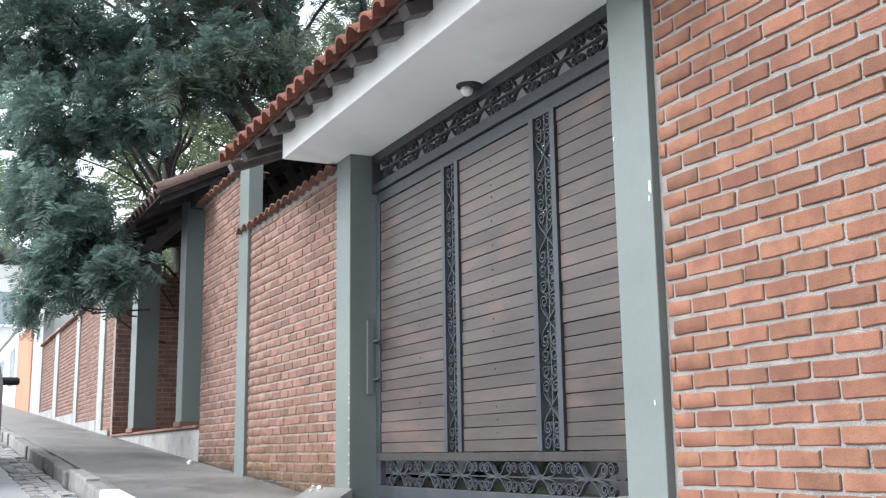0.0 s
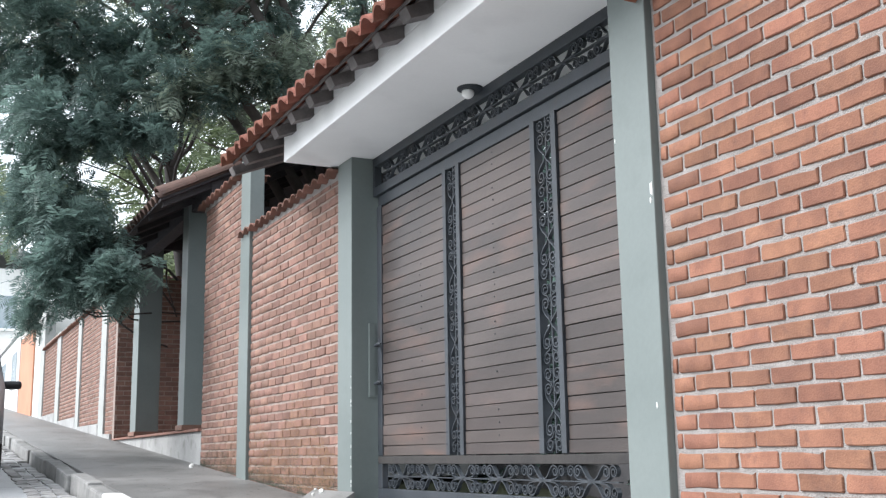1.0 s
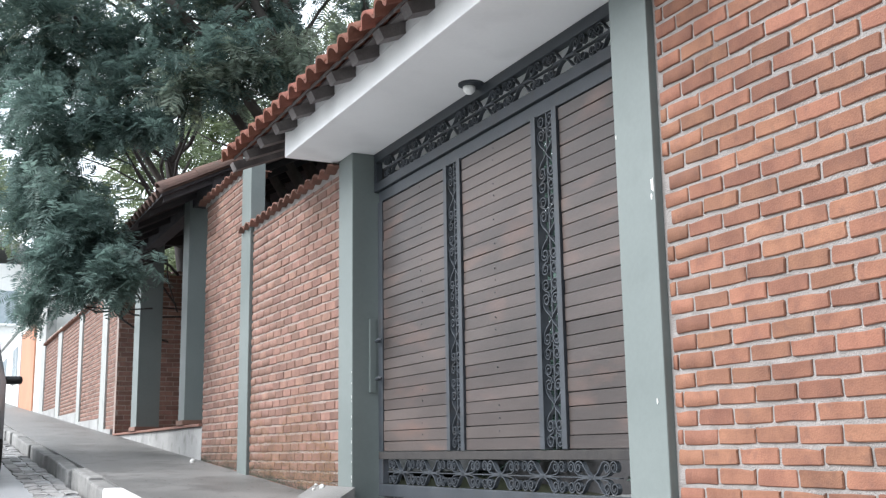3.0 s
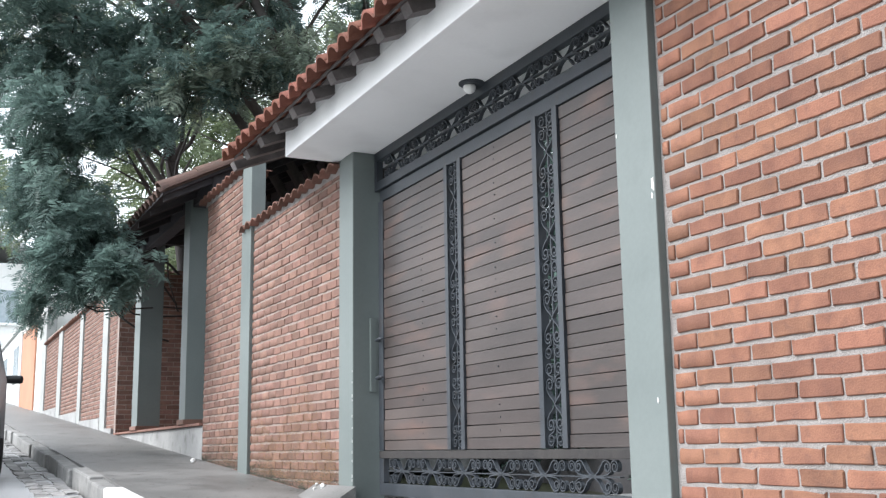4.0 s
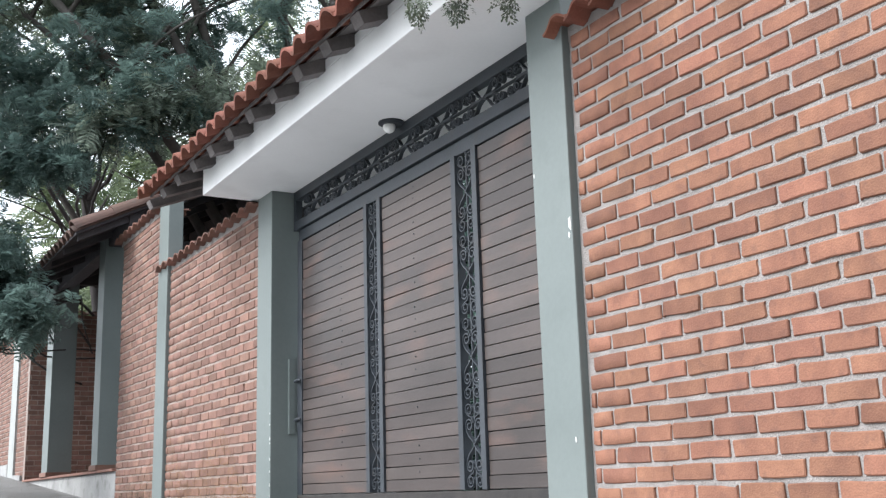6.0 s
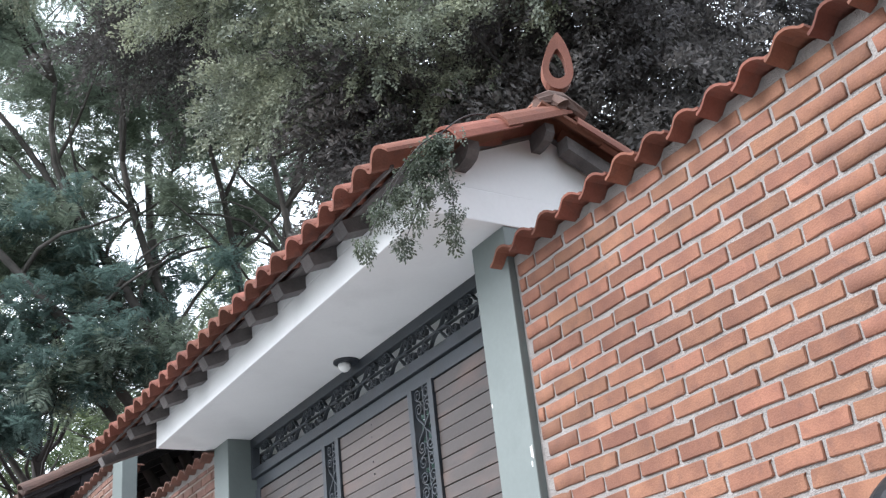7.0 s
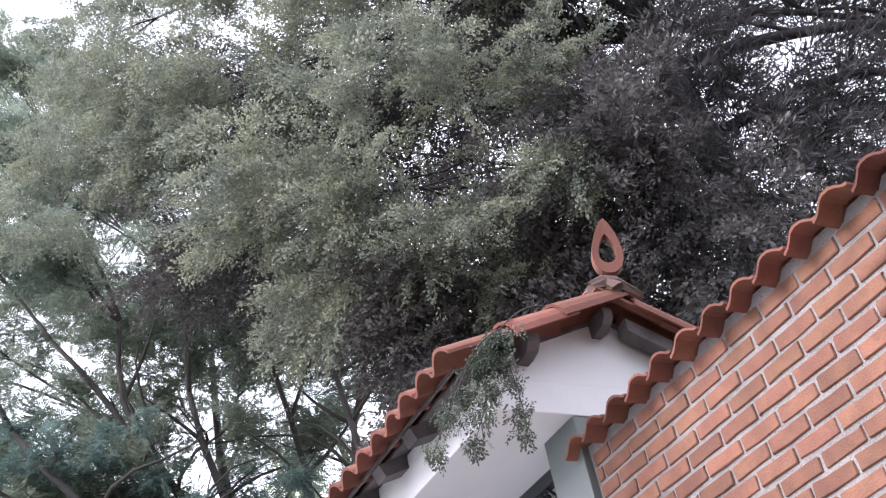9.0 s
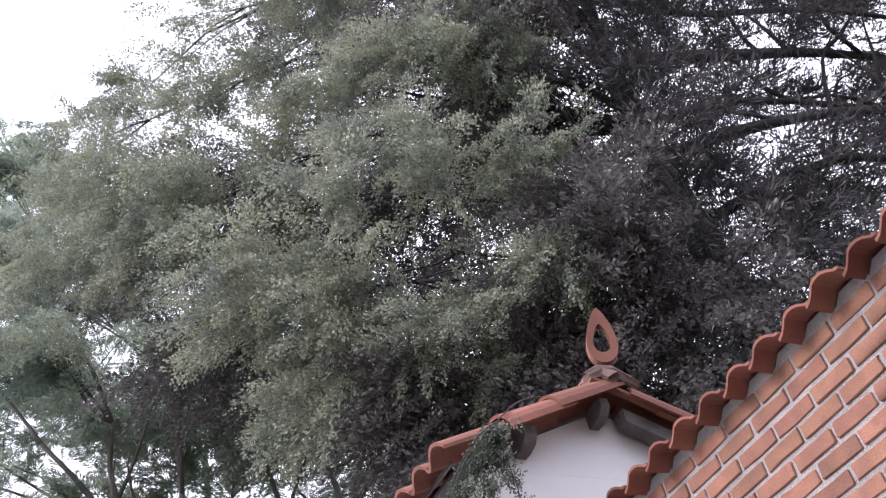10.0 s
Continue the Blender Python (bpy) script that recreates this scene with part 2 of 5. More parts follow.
def pave(y):
    return -0.14 + SLOPE * y


def profile(y):
    """The hill: even slope near the gate, flattening far away."""
    if y > 45:
        return pave(45) + 14 * (1 - math.exp(-(y - 45) * SLOPE / 14))
    if y < -40:
        return pave(-40) - 8 * (1 - math.exp((y + 40) * SLOPE / 8))
    return pave(y)


def sheet(xs, ys, drop):
    bm = bmesh.new()
    grid = [[bm.verts.new((x, y, profile(y) - drop)) for x in xs] for y in ys]
    for a, b in zip(grid, grid[1:]):
        for i in range(len(xs) - 1):
            bm.faces.new((a[i], a[i + 1], b[i + 1], b[i]))
    return bm


far = [-900, -300, -120, -60, -40, -20, 0, 20, 45, 55, 70, 90, 120, 200, 400, 900]
structure("ground", sheet([-900, -100, -20, 0, 20, 100, 900], far, 0.25), SOIL, "dark garden soil ground over the whole hill", "ground")
structure("road", sheet([-7.5, -5, -3, -1.8, -1.4], far[3:11], 0.155), ASPHALT, "wet grey asphalt street climbing the hill", "road")
bm = bmesh.new()
extrude(bm, [(y, pave(y) - o) for y, o in ((-20, 0), (45, 0), (45, 0.3), (-20, 0.3))], "x", -1.22, 0.6)
structure("pavement", bm, CONCRETE, "damp grey concrete pavement climbing beside the wall", "pavement")
RENDER_DARK = surface("dark_render", (0.10, 0.098, 0.105), (0.16, 0.155, 0.16), 0.9, 3, 40, 0.3)
# pale concrete for an added, unseen slab that bounces light onto the soffit
BOUNCE_CONCRETE = surface("pale_concrete", (0.42, 0.42, 0.41), (0.54, 0.54, 0.53), 0.8, 1.5, 60, 0.3, c3=(0.33, 0.33, 0.32))
bm = bmesh.new()
extrude(bm, [(y, pave(y) + o) for y, o in ((-3.0, 0.005), (3.2, 0.005), (3.2, -0.1), (-3.0, -0.1))], "x", -1.21, -0.036)
structure("bounce_slab", bm, BOUNCE_CONCRETE, "pale slab added in front of the gate to bounce light up", "pavement")
# added wall, out of view: keeps skylight off faces turned downhill
structure("wall_downhill", boxed((-9, -9.6, -2.5), (14, -9.2, 6.0)), BLOCKER_GREY, "plain dark wall added down the street to block light", "wall")
structure("garden_wall", boxed((3.55, -0.25, -0.3), (3.67, 14.0, 0.62), 0.01), RENDER_DARK, "low dark grey rendered garden wall behind the gate", "wall")
# driveway is kept as pale, to send light under the canopy
structure("driveway", boxed((0.345, -0.25, -0.4), (6.4, 4.2, 0.05)), BOUNCE_CONCRETE, "concrete driveway inside the gate", "driveway")


# ---- gate house: pillars, slab, gable roof ----
def pillar(name, y0, y1, z0, z1, x1=0.26, label="grey-green painted square masonry pillar beside the wall", x0=-0.03, paint=PAINT):
    t = thing(name, ((x0 + x1) / 2, (y0 + y1) / 2, z0), label, "pillar", "pillars along the wall")
    bm = boxed((x0, y0, z0), (x1, y1, z1), 0.007)
    part("shaft", bm, paint, t)
    return t


right_pillar = pillar("gate_pillar", 0.0, 0.259, -0.2, 2.5, 0.24, "grey-green painted gate pillar with chipped edges")
chip_rng = random.Random(8)
for y, z, r in ((0.012, 1.49, 0.022), (0.02, 1.44, 0.012), (0.05, 0.62, 0.01), (0.245, 1.75, 0.008)):
    bm = bmesh.new()
    extrude(bm, [(y + r * 0.5 * q * math.cos(a), z + r * 1.5 * q * math.sin(a)) for a, q in [(k * 0.7, chip_rng.uniform(0.6, 1.1)) for k in range(9)]], "x", -0.0325, -0.0285)
    part("bare_chip", bm, LIME, right_pillar, "pale spot of chipped paint")
left_pillar = pillar("gate_pillar", 3.365, 3.632, 0.0, 2.5, 0.20, "grey-green painted gate pillar standing at the brick wall")
for k in range(11):
    z, r = 0.22 + 0.075 * k + chip_rng.uniform(-0.03, 0.03), chip_rng.uniform(0.003, 0.007)
    bm = bmesh.new()
    extrude(bm, [(3.3715 + r * 0.55 * q * math.cos(a), z + r * 2.2 * q * math.sin(a)) for a, q in [(i * 0.785, chip_rng.uniform(0.6, 1.1)) for i in range(8)]], "x", -0.0325, -0.0285)
    part("bare_chip", bm, LIME, left_pillar, "pale spot of chipped paint")
pillar("wall_pillar", 5.92, 6.22, 0.2, 3.2, 0.105, "tall grey-green painted pillar rising above the wall coping")

slab = thing("gate_canopy", (0.1, 1.8, 2.5), "white plastered concrete canopy slab over the gate", "canopy")
part("slab", boxed((-0.419, -0.005, 2.5), (0.95, 3.69, 2.66), 0.006), WHITE, slab)
part("fascia", boxed((-0.419, 0.15, 2.662), (-0.30, 3.69, 2.72), 0.004), WHITE, slab)
RIDGE_X, RIDGE_Z, EAVE_X, EAVE_Z = 0.27, 3.06, -0.66, 2.66
PITCH = (RIDGE_Z - EAVE_Z) / (RIDGE_X - EAVE_X)


def roof_z(x):
    return RIDGE_Z - PITCH * abs(x - RIDGE_X)


bm = bmesh.new()
extrude(bm, [(-0.415, 2.662), (0.945, 2.662), (0.945, roof_z(0.945) - 0.037), (RIDGE_X, RIDGE_Z - 0.037), (-0.415, roof_z(-0.415) - 0.037)], "y", 0.0, 0.14)
part("gable_wall", bm, WHITE, slab, "white plastered gable wall")

roof = thing("gate_roof", (RIDGE_X, 2, 2.66), "small gabled terracotta tile roof over the gate", "roof")
R0, R1 = -0.16, 4.48
# boards under the tiles
for s, xe in ((-1, EAVE_X + 0.14), (1, 1.14)):
    bm = bmesh.new()
    extrude(bm, [(RIDGE_X, RIDGE_Z - 0.02), (xe, roof_z(xe) - 0.02), (xe, roof_z(xe) - 0.035), (RIDGE_X, RIDGE_Z - 0.035)], "y", -0.02, R1 - 0.04)
    part("roof_boarding", bm, TIMBER, roof, "dark weathered boarding")
# rafters with a shaped tail
tail = bmesh.new()
extrude(tail, [(0.9, 0.0), (0.0, 0.0), (0.004, -0.066), (0.9, -0.09)], "y", -0.048, 0.048)
tail_me = mesh_of("rafter", tail, TIMBER)
for k in range(12):
    r = part("rafter", tail_me, TIMBER, roof, "dark timber rafter with a shaped tail")
    r.matrix_basis = Matrix.Translation((EAVE_X + 0.085, 0.52 + 0.367 * k, roof_z(EAVE_X + 0.085) - 0.036)) @ Matrix.Rotation(-math.atan(PITCH), 4, "Y")
bm = bmesh.new()
extrude(bm, [(-0.585, 2.664), (-0.57, 2.668), (-0.57, 2.686), (-0.585, 2.680)], "y", -0.02, R1 - 0.02)
part("eaves_batten", bm, TIMBER, roof, "weathered eaves batten")
# beam ends under the gable rake
for x, z, w, h in ((-0.225, 2.775, 0.06, 0.09), (RIDGE_X - 0.05, 2.965, 0.05, 0.09), (0.76, 2.75, 0.07, 0.1)):
    bm = bmesh.new()
    extrude(bm, [(-0.13, z + h / 2), (-0.13, z), (-0.10, z - h * 0.35), (-0.05, z - h / 2), (0.1, z - h / 2), (0.1, z + h / 2)], "x", x - w / 2, x + w / 2)
    part("purlin_end", bm, TIMBER, roof, "dark timber purlin end")
bm = bmesh.new()
extrude(bm, [(RIDGE_X + 0.06, RIDGE_Z - 0.08), (1.1, roof_z(1.1) - 0.04), (1.1, roof_z(1.1) - 0.13), (RIDGE_X + 0.06, RIDGE_Z - 0.15)], "y", -0.11, -0.03)
part("barge_board", bm, TIMBER, roof, "dark timber barge board")


def wave_tile(width, length, rise, thick, lip=0.25, n=16):
    """An S-shaped clay tile: a high barrel and a shallow pan, along +x, its width along y, its low front edge at x = 0."""
    bm = bmesh.new()
    prof = []
    for i in range(n + 1):
        u = i / n
        z = rise * math.sin(math.pi * u / 0.76) ** 0.8 if u < 0.76 else -rise * lip * math.sin(math.pi * (u - 0.76) / 0.24)
        prof.append((u * width, z))
    rows = []
    for x in (0.0, length):
        rows.append([bm.verts.new((x, y, z)) for y, z in prof])
        rows.append([bm.verts.new((x, y, z - thick)) for y, z in prof])
    a, b, c, d = rows
    for i in range(n):
        bm.faces.new((a[i], a[i + 1], c[i + 1], c[i]))
        bm.faces.new((b[i], d[i], d[i + 1], b[i + 1]))
        bm.faces.new((a[i], b[i], b[i + 1], a[i + 1]))
        bm.faces.new((c[i], c[i + 1], d[i + 1], d[i]))
    bm.faces.new((a[0], c[0], d[0], b[0]))
    bm.faces.new((a[-1], b[-1], d[-1], c[-1]))
    return bm


def lip_wave(u, rise):
    """Height across a coping tile: a long slope up to a broad crest, a steep drop, then a small hooked edge."""
    return rise * float(np.interp(u, (0, 0.10, 0.26, 0.40, 0.55, 0.66, 0.76, 0.86, 0.93, 1.0), (0.36, 0.40, 0.78, 0.98, 1.0, 0.86, 0.42, 0.06, -0.06, -0.16)))


def lip_tile(width, length, rise, thick, n=26):
    """A thin coping tile along +x, its width along y, hollow below."""
    bm = bmesh.new()
    rows = [[], [], [], []]
    for i in range(n + 1):
        y, h = width * i / n, lip_wave(i / n, rise)
        for row, (x, z) in zip(rows, ((length, h), (0.0, h), (0.002, h - thick), (length, h - thick))):
            row.append(bm.verts.new((x, y, z)))
    for a, b in zip(rows, rows[1:] + rows[:1]):
        for i in range(n):
            bm.faces.new((a[i], a[i + 1], b[i + 1], b[i]))
    for i in (0, n):
        bm.faces.new([r[i] for r in rows])
    return bm


def barrel(length, r0, r1, thick=0.014, n=10):
    """A half-round cap tile along +x, its hollow downwards, tapering from r0 to r1."""
    bm = bmesh.new()
    rows = []
    for x, r in ((0, r0), (length, r1)):
        rows.append([bm.verts.new((x, -r * math.cos(math.pi * i / n), r * math.sin(math.pi * i / n))) for i in range(n + 1)])
        rows.append([bm.verts.new((x, -(r - thick) * math.cos(math.pi * i / n), (r - thick) * math.sin(math.pi * i / n))) for i in range(n + 1)])
    a, b, c, d = rows
    for i in range(n):
        bm.faces.new((a[i], a[i + 1], c[i + 1], c[i]))
        bm.faces.new((b[i], d[i], d[i + 1], b[i + 1]))
        bm.faces.new((a[i], b[i], b[i + 1], a[i + 1]))
        bm.faces.new((c[i], c[i + 1], d[i + 1], d[i]))
    bm.faces.new((a[0], c[0], d[0], b[0]))
    bm.faces.new((a[-1], b[-1], d[-1], c[-1]))
    return bm


rng = random.Random(4)
tile_me = mesh_of("roof_tile", wave_tile(0.184, 0.40, 0.047, 0.016), TILE)
TP = 0.178
cols = int((R1 - R0) / TP)
for side in (0, 1):
    for row in range(3):
        for c in range(cols):
            t = part("roof_tile", tile_me, TILE, roof)
            j = rng.uniform(-0.008, 0.008)
            y = R0 + TP * c
            if side == 0:
                x = EAVE_X - 0.02 + 0.33 * row + j
                t.matrix_basis = Matrix.Translation((x, y, roof_z(x) + 0.012)) @ Matrix.Rotation(-math.atan(PITCH) + 0.02, 4, "Y") @ Matrix.Rotation(rng.uniform(-0.02, 0.02), 4, "X")
            else:
                x = 1.2 - 0.33 * row + j
                t.matrix_basis = Matrix.Translation((x, y + TP, roof_z(x) + 0.012)) @ Matrix.Rotation(math.pi, 4, "Z") @ Matrix.Rotation(-math.atan(PITCH) + 0.02, 4, "Y")
cap_me = mesh_of("cap_tile", barrel(0.42, 0.095, 0.08), TILE)
rake_me = mesh_of("rake_tile", barrel(0.40, 0.105, 0.092), TILE)
for k in range(12):  # ridge
    t = part("ridge_tile", cap_me, TILE, roof)
    t.matrix_basis = Matrix.Translation((RIDGE_X, R0 + 0.02 + 0.37 * k, RIDGE_Z + 0.035)) @ Matrix.Rotation(math.pi / 2, 4, "Z") @ Matrix.Rotation(-0.01, 4, "Y")
for k in range(2):  # rakes of the gable end
    for s in (-1, 1):
        t = part("rake_tile", rake_me, TILE, roof)
        x = RIDGE_X + s * (0.44 + 0.34 * k) if s > 0 else RIDGE_X - 0.34 - 0.28 * k
        ang = -math.atan(PITCH)
        turn = Matrix.Identity(4) if s < 0 else Matrix.Rotation(math.pi, 4, "Z")
        t.matrix_basis = Matrix.Translation((x, R0 + 0.06, roof_z(x) - 0.035 + 0.010 * (1 - k))) @ turn @ Matrix.Rotation(ang, 4, "Y")
bm = bmesh.new()
tube(bm, [(RIDGE_X, R0 - 0.04, RIDGE_Z + 0.02), (RIDGE_X, R0 + 0.02, RIDGE_Z + 0.075), (RIDGE_X, R0 + 0.16, RIDGE_Z + 0.10)], [0.03, 0.055, 0.05], 10)
tube(bm, [(RIDGE_X - 0.11, R0 + 0.02, RIDGE_Z + 0.05), (RIDGE_X - 0.03, R0 + 0.02, RIDGE_Z + 0.085), (RIDGE_X + 0.03, R0 + 0.02, RIDGE_Z + 0.085), (RIDGE_X + 0.16, R0 + 0.02, RIDGE_Z + 0.03)], [0.03, 0.045, 0.045, 0.03], 8)
brg = random.Random(5)
for v in bm.verts:
    v.co += Vector((brg.uniform(-1, 1), brg.uniform(-1, 1), brg.uniform(-1, 1))) * 0.009
part("ridge_bedding", bm, TILE_DARK, roof, "lumpy brown mortar bedding")
# drop-shaped ring on the ridge end
fin = thing("roof_finial", (RIDGE_X, R0, RIDGE_Z + 0.08), "terracotta drop-shaped ring finial on the ridge end", "finial")
bm = bmesh.new()
loop_o, loop_i = [], []
for i in range(28):
    a = 2 * math.pi * i / 28
    k = math.sin(a / 2) ** 0.6
    # pointed at the top, round at the bottom
    loop_o.append((0.09 * math.sin(a) * k, 0.20 + 0.20 * math.cos(a) * (1.0 if math.cos(a) > 0 else 0.75)))
    loop_i.append((0.050 * math.sin(a) * k, 0.195 + 0.105 * math.cos(a) * (1.0 if math.cos(a) > 0 else 0.75)))
rings = []
for y in (-0.024, 0.024):
    rings.append([bm.verts.new((p[0], y, p[1])) for p in loop_o])
    rings.append([bm.verts.new((p[0], y * 0.8, p[1])) for p in loop_i])
o0, i0, o1, i1 = rings
for i in range(28):
    j = (i + 1) % 28
    bm.faces.new((o0[i], i0[i], i0[j], o0[j]))
    bm.faces.new((o1[i], o1[j], i1[j], i1[i]))
    bm.faces.new((o0[i], o0[j], o1[j], o1[i]))
    bm.faces.new((i0[i], i1[i], i1[j], i0[j]))
bmesh.ops.transform(bm, verts=bm.verts, matrix=Matrix.Translation((RIDGE_X + 0.045, R0 + 0.05, RIDGE_Z + 0.115)) @ Matrix.Rotation(radians(9), 4, "Y") @ Matrix.Rotation(radians(-26), 4, "Z"))
part("ring", bm, TILE, fin)

# lamp on the soffit
lamp = thing("ceiling_lamp", (0.07, 1.765, 2.5), "round white glass lamp in a dark metal ring under the canopy", "lamp")
bm = bmesh.new()
tube(bm, [(0.075, 1.765, 2.5), (0.075, 1.765, 2.49), (0.075, 1.765, 2.484)], [0.075, 0.075, 0.06], 24)
part("mounting_ring", bm, IRON, lamp, "dark metal ring")
bm = bmesh.new()
bmesh.ops.create_uvsphere(bm, u_segments=20, v_segments=12, radius=0.037, matrix=Matrix.Translation((0.066, 1.775, 2.472)) @ Matrix.Diagonal((1, 1, 0.95, 1)))
part("globe", bm, OPAL, lamp, "white glass globe", True)


# ---- gate ----
GX = 0.152


def spiral(cy, cz, r, start, turns, flip, n=22):
    """Points of a scroll that winds inwards from radius r round (cy, cz)."""
    out = []
    for i in range(n + 1):
        u = i / n
        a = start + flip * 2 * math.pi * turns * u
        q = r * (1 - 0.72 * u)
        out.append((cy + q * math.cos(a), cz + q * math.sin(a)))
    return out


def scroll_pair(w, h, thick, depth):
    """The bars of one repeat of a grille, w wide and h high round the origin: an X of bowed arms, each ending in two scrolls."""
    r = h * 0.195
    bars = []
    for sy in (-1, 1):
        for sz in (-1, 1):
            cz = sz * (h / 2 - r - 0.002)
            st = math.pi if sy > 0 else 0
            sp = spiral(sy * w * 0.27, cz, r, st, 1.6, -sy * sz)
            bars.append(([(sy * w * 0.01, sz * h * 0.02), (sy * w * 0.06, sz * h * 0.07), (sy * w * 0.11, sz * h * 0.16), (sy * w * 0.15, sz * h * 0.30), (sy * w * 0.19, sz * h * 0.42), (sy * w * 0.235, sz * h * 0.48)] + sp[3:], thick * 1.2))
            sp2 = spiral(sy * w * 0.405, cz, r, st, 1.6, -sy * sz)
            bars.append(([(0, sz * 0.003), (sy * w * 0.16, sz * h * 0.03), (sy * w * 0.28, sz * h * 0.07), (sy * w * 0.335, sz * h * 0.16)] + sp2[1:], thick))
        bars.append(([(sy * w * 0.02, 0), (sy * w * 0.3, sy * 0.0), (sy * w * 0.498, 0)], thick))
    return [mesh_of("scroll", ribbon(bmesh.new(), p, t, depth), IRON) for p, t in bars]


def grille(parent, y0, zc, h, pitch, x, first, thick=0.005, depth=0.024):
    bars = scroll_pair(pitch, h, thick, depth)
    y = first
    while y > y0 + pitch * 0.3:
        for me in bars:
            part("scroll", me, IRON, parent).matrix_basis = Matrix.Translation((x, y, zc))
        y -= pitch


tran = thing("transom_grille", (GX, 1.8, 2.22), "dark grey wrought-iron scroll grille above the gate", "grille")
part("top_bar", boxed((GX - 0.02, 0.26, 2.435), (GX + 0.03, 3.364, 2.499), 0.004), IRON, tran)
part("bottom_bar", boxed((GX - 0.02, 0.26, 2.222), (GX + 0.03, 3.364, 2.285), 0.004), IRON, tran)
part("end_bar", boxed((GX - 0.02, 3.325, 2.286), (GX + 0.03, 3.364, 2.434), 0.003), IRON, tran)
grille(tran, 0.26, 2.36, 0.148, 0.422, GX, 3.01)

gate = thing("sliding_gate", (GX + 0.02, 1.75, 0.12), "wood-plank gate leaf in a grey iron frame with scroll strips", "gate")
G0, G1 = 0.24, 3.315
GB, GT = 0.15, 2.215
gx0, gx1 = GX - 0.012, GX + 0.03
part("bottom_rail", boxed((gx0, G0, GB), (gx1, G1, 0.228), 0.004), IRON, gate)
part("middle_rail", boxed((gx0, G0, 0.388), (gx1, G1, 0.434), 0.004), GRIMY, gate, "grimy brown-grey iron rail")
part("top_rail", boxed((gx0 + 0.01, G0, 2.14), (gx1 + 0.01, G1, GT), 0.004), IRON, gate)
part("left_stile", boxed((gx0, 3.24, 0.438), (gx1, G1, 2.139), 0.004), IRON, gate)
part("left_stile", boxed((gx0, 3.24, 0.229), (gx1, G1, 0.387), 0.004), IRON, gate)
grille(gate, G0, 0.308, 0.156, 0.432, GX + 0.008, 2.96)
# panels between the scroll strips
panels = ((2.27, 3.238), (1.225, 2.045), (0.24, 0.975))
prng = random.Random(9)
for a, b in panels:
    z = 0.440
    plank_me = {}
    while z < 2.13:
        top = min(0.504 if z < 0.45 else z + 0.0678, 2.138)
        key = round(top - z, 3)
        if key not in plank_me:
            plank_me[key] = mesh_of("plank", boxed((-0.011, -(b - a) / 2 + 0.003, 0.0), (0.011, (b - a) / 2 - 0.003, key - 0.0045), 0.002), PLANK)
        p = part("plank", plank_me[key], PLANK, gate)
        p.matrix_basis = Matrix.Translation((GX + 0.006 + prng.uniform(-0.0025, 0.0025), (a + b) / 2, z)) @ Matrix.Rotation(prng.uniform(-0.003, 0.003), 4, "X")
        z = top
    part("backing", boxed((GX + 0.021, a, 0.438), (GX + 0.03, b, 2.139)), TIMBER, gate)


nail_me = mesh_of("nail", tube(bmesh.new(), [(-0.0035, 0, 0), (0.002, 0, 0)], [0.0035, 0.0045], 8), IRON)
for y in (1.66, 2.62, 0.36):
    for k in range(24):
        if prng.random() < 0.4:
            continue
        n = part("nail", nail_me, IRON, gate)
        n.matrix_basis = Matrix.Translation((GX - 0.0065, y + prng.uniform(-0.012, 0.012), 0.504 + 0.0678 * k + 0.034))


def strip_scroll(w, h, thick, depth):
    """The bars of an upright repeat: two S-bars that cross, each ending in a curl above and below, and a second pair of curls beyond."""
    r = w * 0.215
    bars = []
    for sy in (-1, 1):
        cy = sy * (w / 2 - r - 0.003)
        for sz in (-1, 1):
            # arm from the crossing to the near curl
            arm = [(0, 0), (sy * w * 0.10, sz * h * 0.045), (sy * w * 0.30, sz * h * 0.10), (sy * w * 0.43, sz * h * 0.16), (sy * w * 0.46, sz * h * 0.21)]
            bars.append((arm + spiral(cy, sz * h * 0.225, r, 0 if sy > 0 else math.pi, 1.35, sy * sz, 18)[1:], thick * 1.25))
            # far curl, back to back with the near one
            top = [(sy * 0.004, sz * h * 0.25), (sy * w * 0.12, sz * h * 0.315), (sy * w * 0.34, sz * h * 0.345), (sy * w * 0.46, sz * h * 0.38)]
            bars.append((top + spiral(cy, sz * h * 0.40, r, 0 if sy > 0 else math.pi, 1.35, sy * sz, 18)[1:], thick))
    return [mesh_of("scroll", ribbon(bmesh.new(), p, t, depth), IRON) for p, t in bars]


for a, b in ((2.068, 2.247), (0.998, 1.202)):
    for y in (a, b):
        part("strip_bar", boxed((gx0 - 0.008, y - 0.0225, 0.438), (gx1, y + 0.0225, 2.139), 0.003), IRON, gate)
    w = b - a - 0.048
    part("centre_bar", boxed((GX, (a + b) / 2 - 0.004, 0.438), (GX + 0.012, (a + b) / 2 + 0.004, 2.139)), IRON, gate)
    bars = strip_scroll(w, 0.425, 0.005, 0.022)
    for k in range(4):
        for me in bars:
            part("scroll", me, IRON, gate).matrix_basis = Matrix.Translation((GX + 0.004, (a + b) / 2, 0.438 + 0.2125 + 0.425 * k))
for z in (1.17, 0.915):
    bm = bmesh.new()
    tube(bm, [(GX - 0.02, 3.262, z), (GX - 0.05, 3.262, z), (GX - 0.055, 3.20, z + 0.008), (GX - 0.05, 3.17, z + 0.002)], [0.012, 0.011, 0.008, 0.007], 8)
    part("handle", bm, IRON, gate, "small dark lever handle")
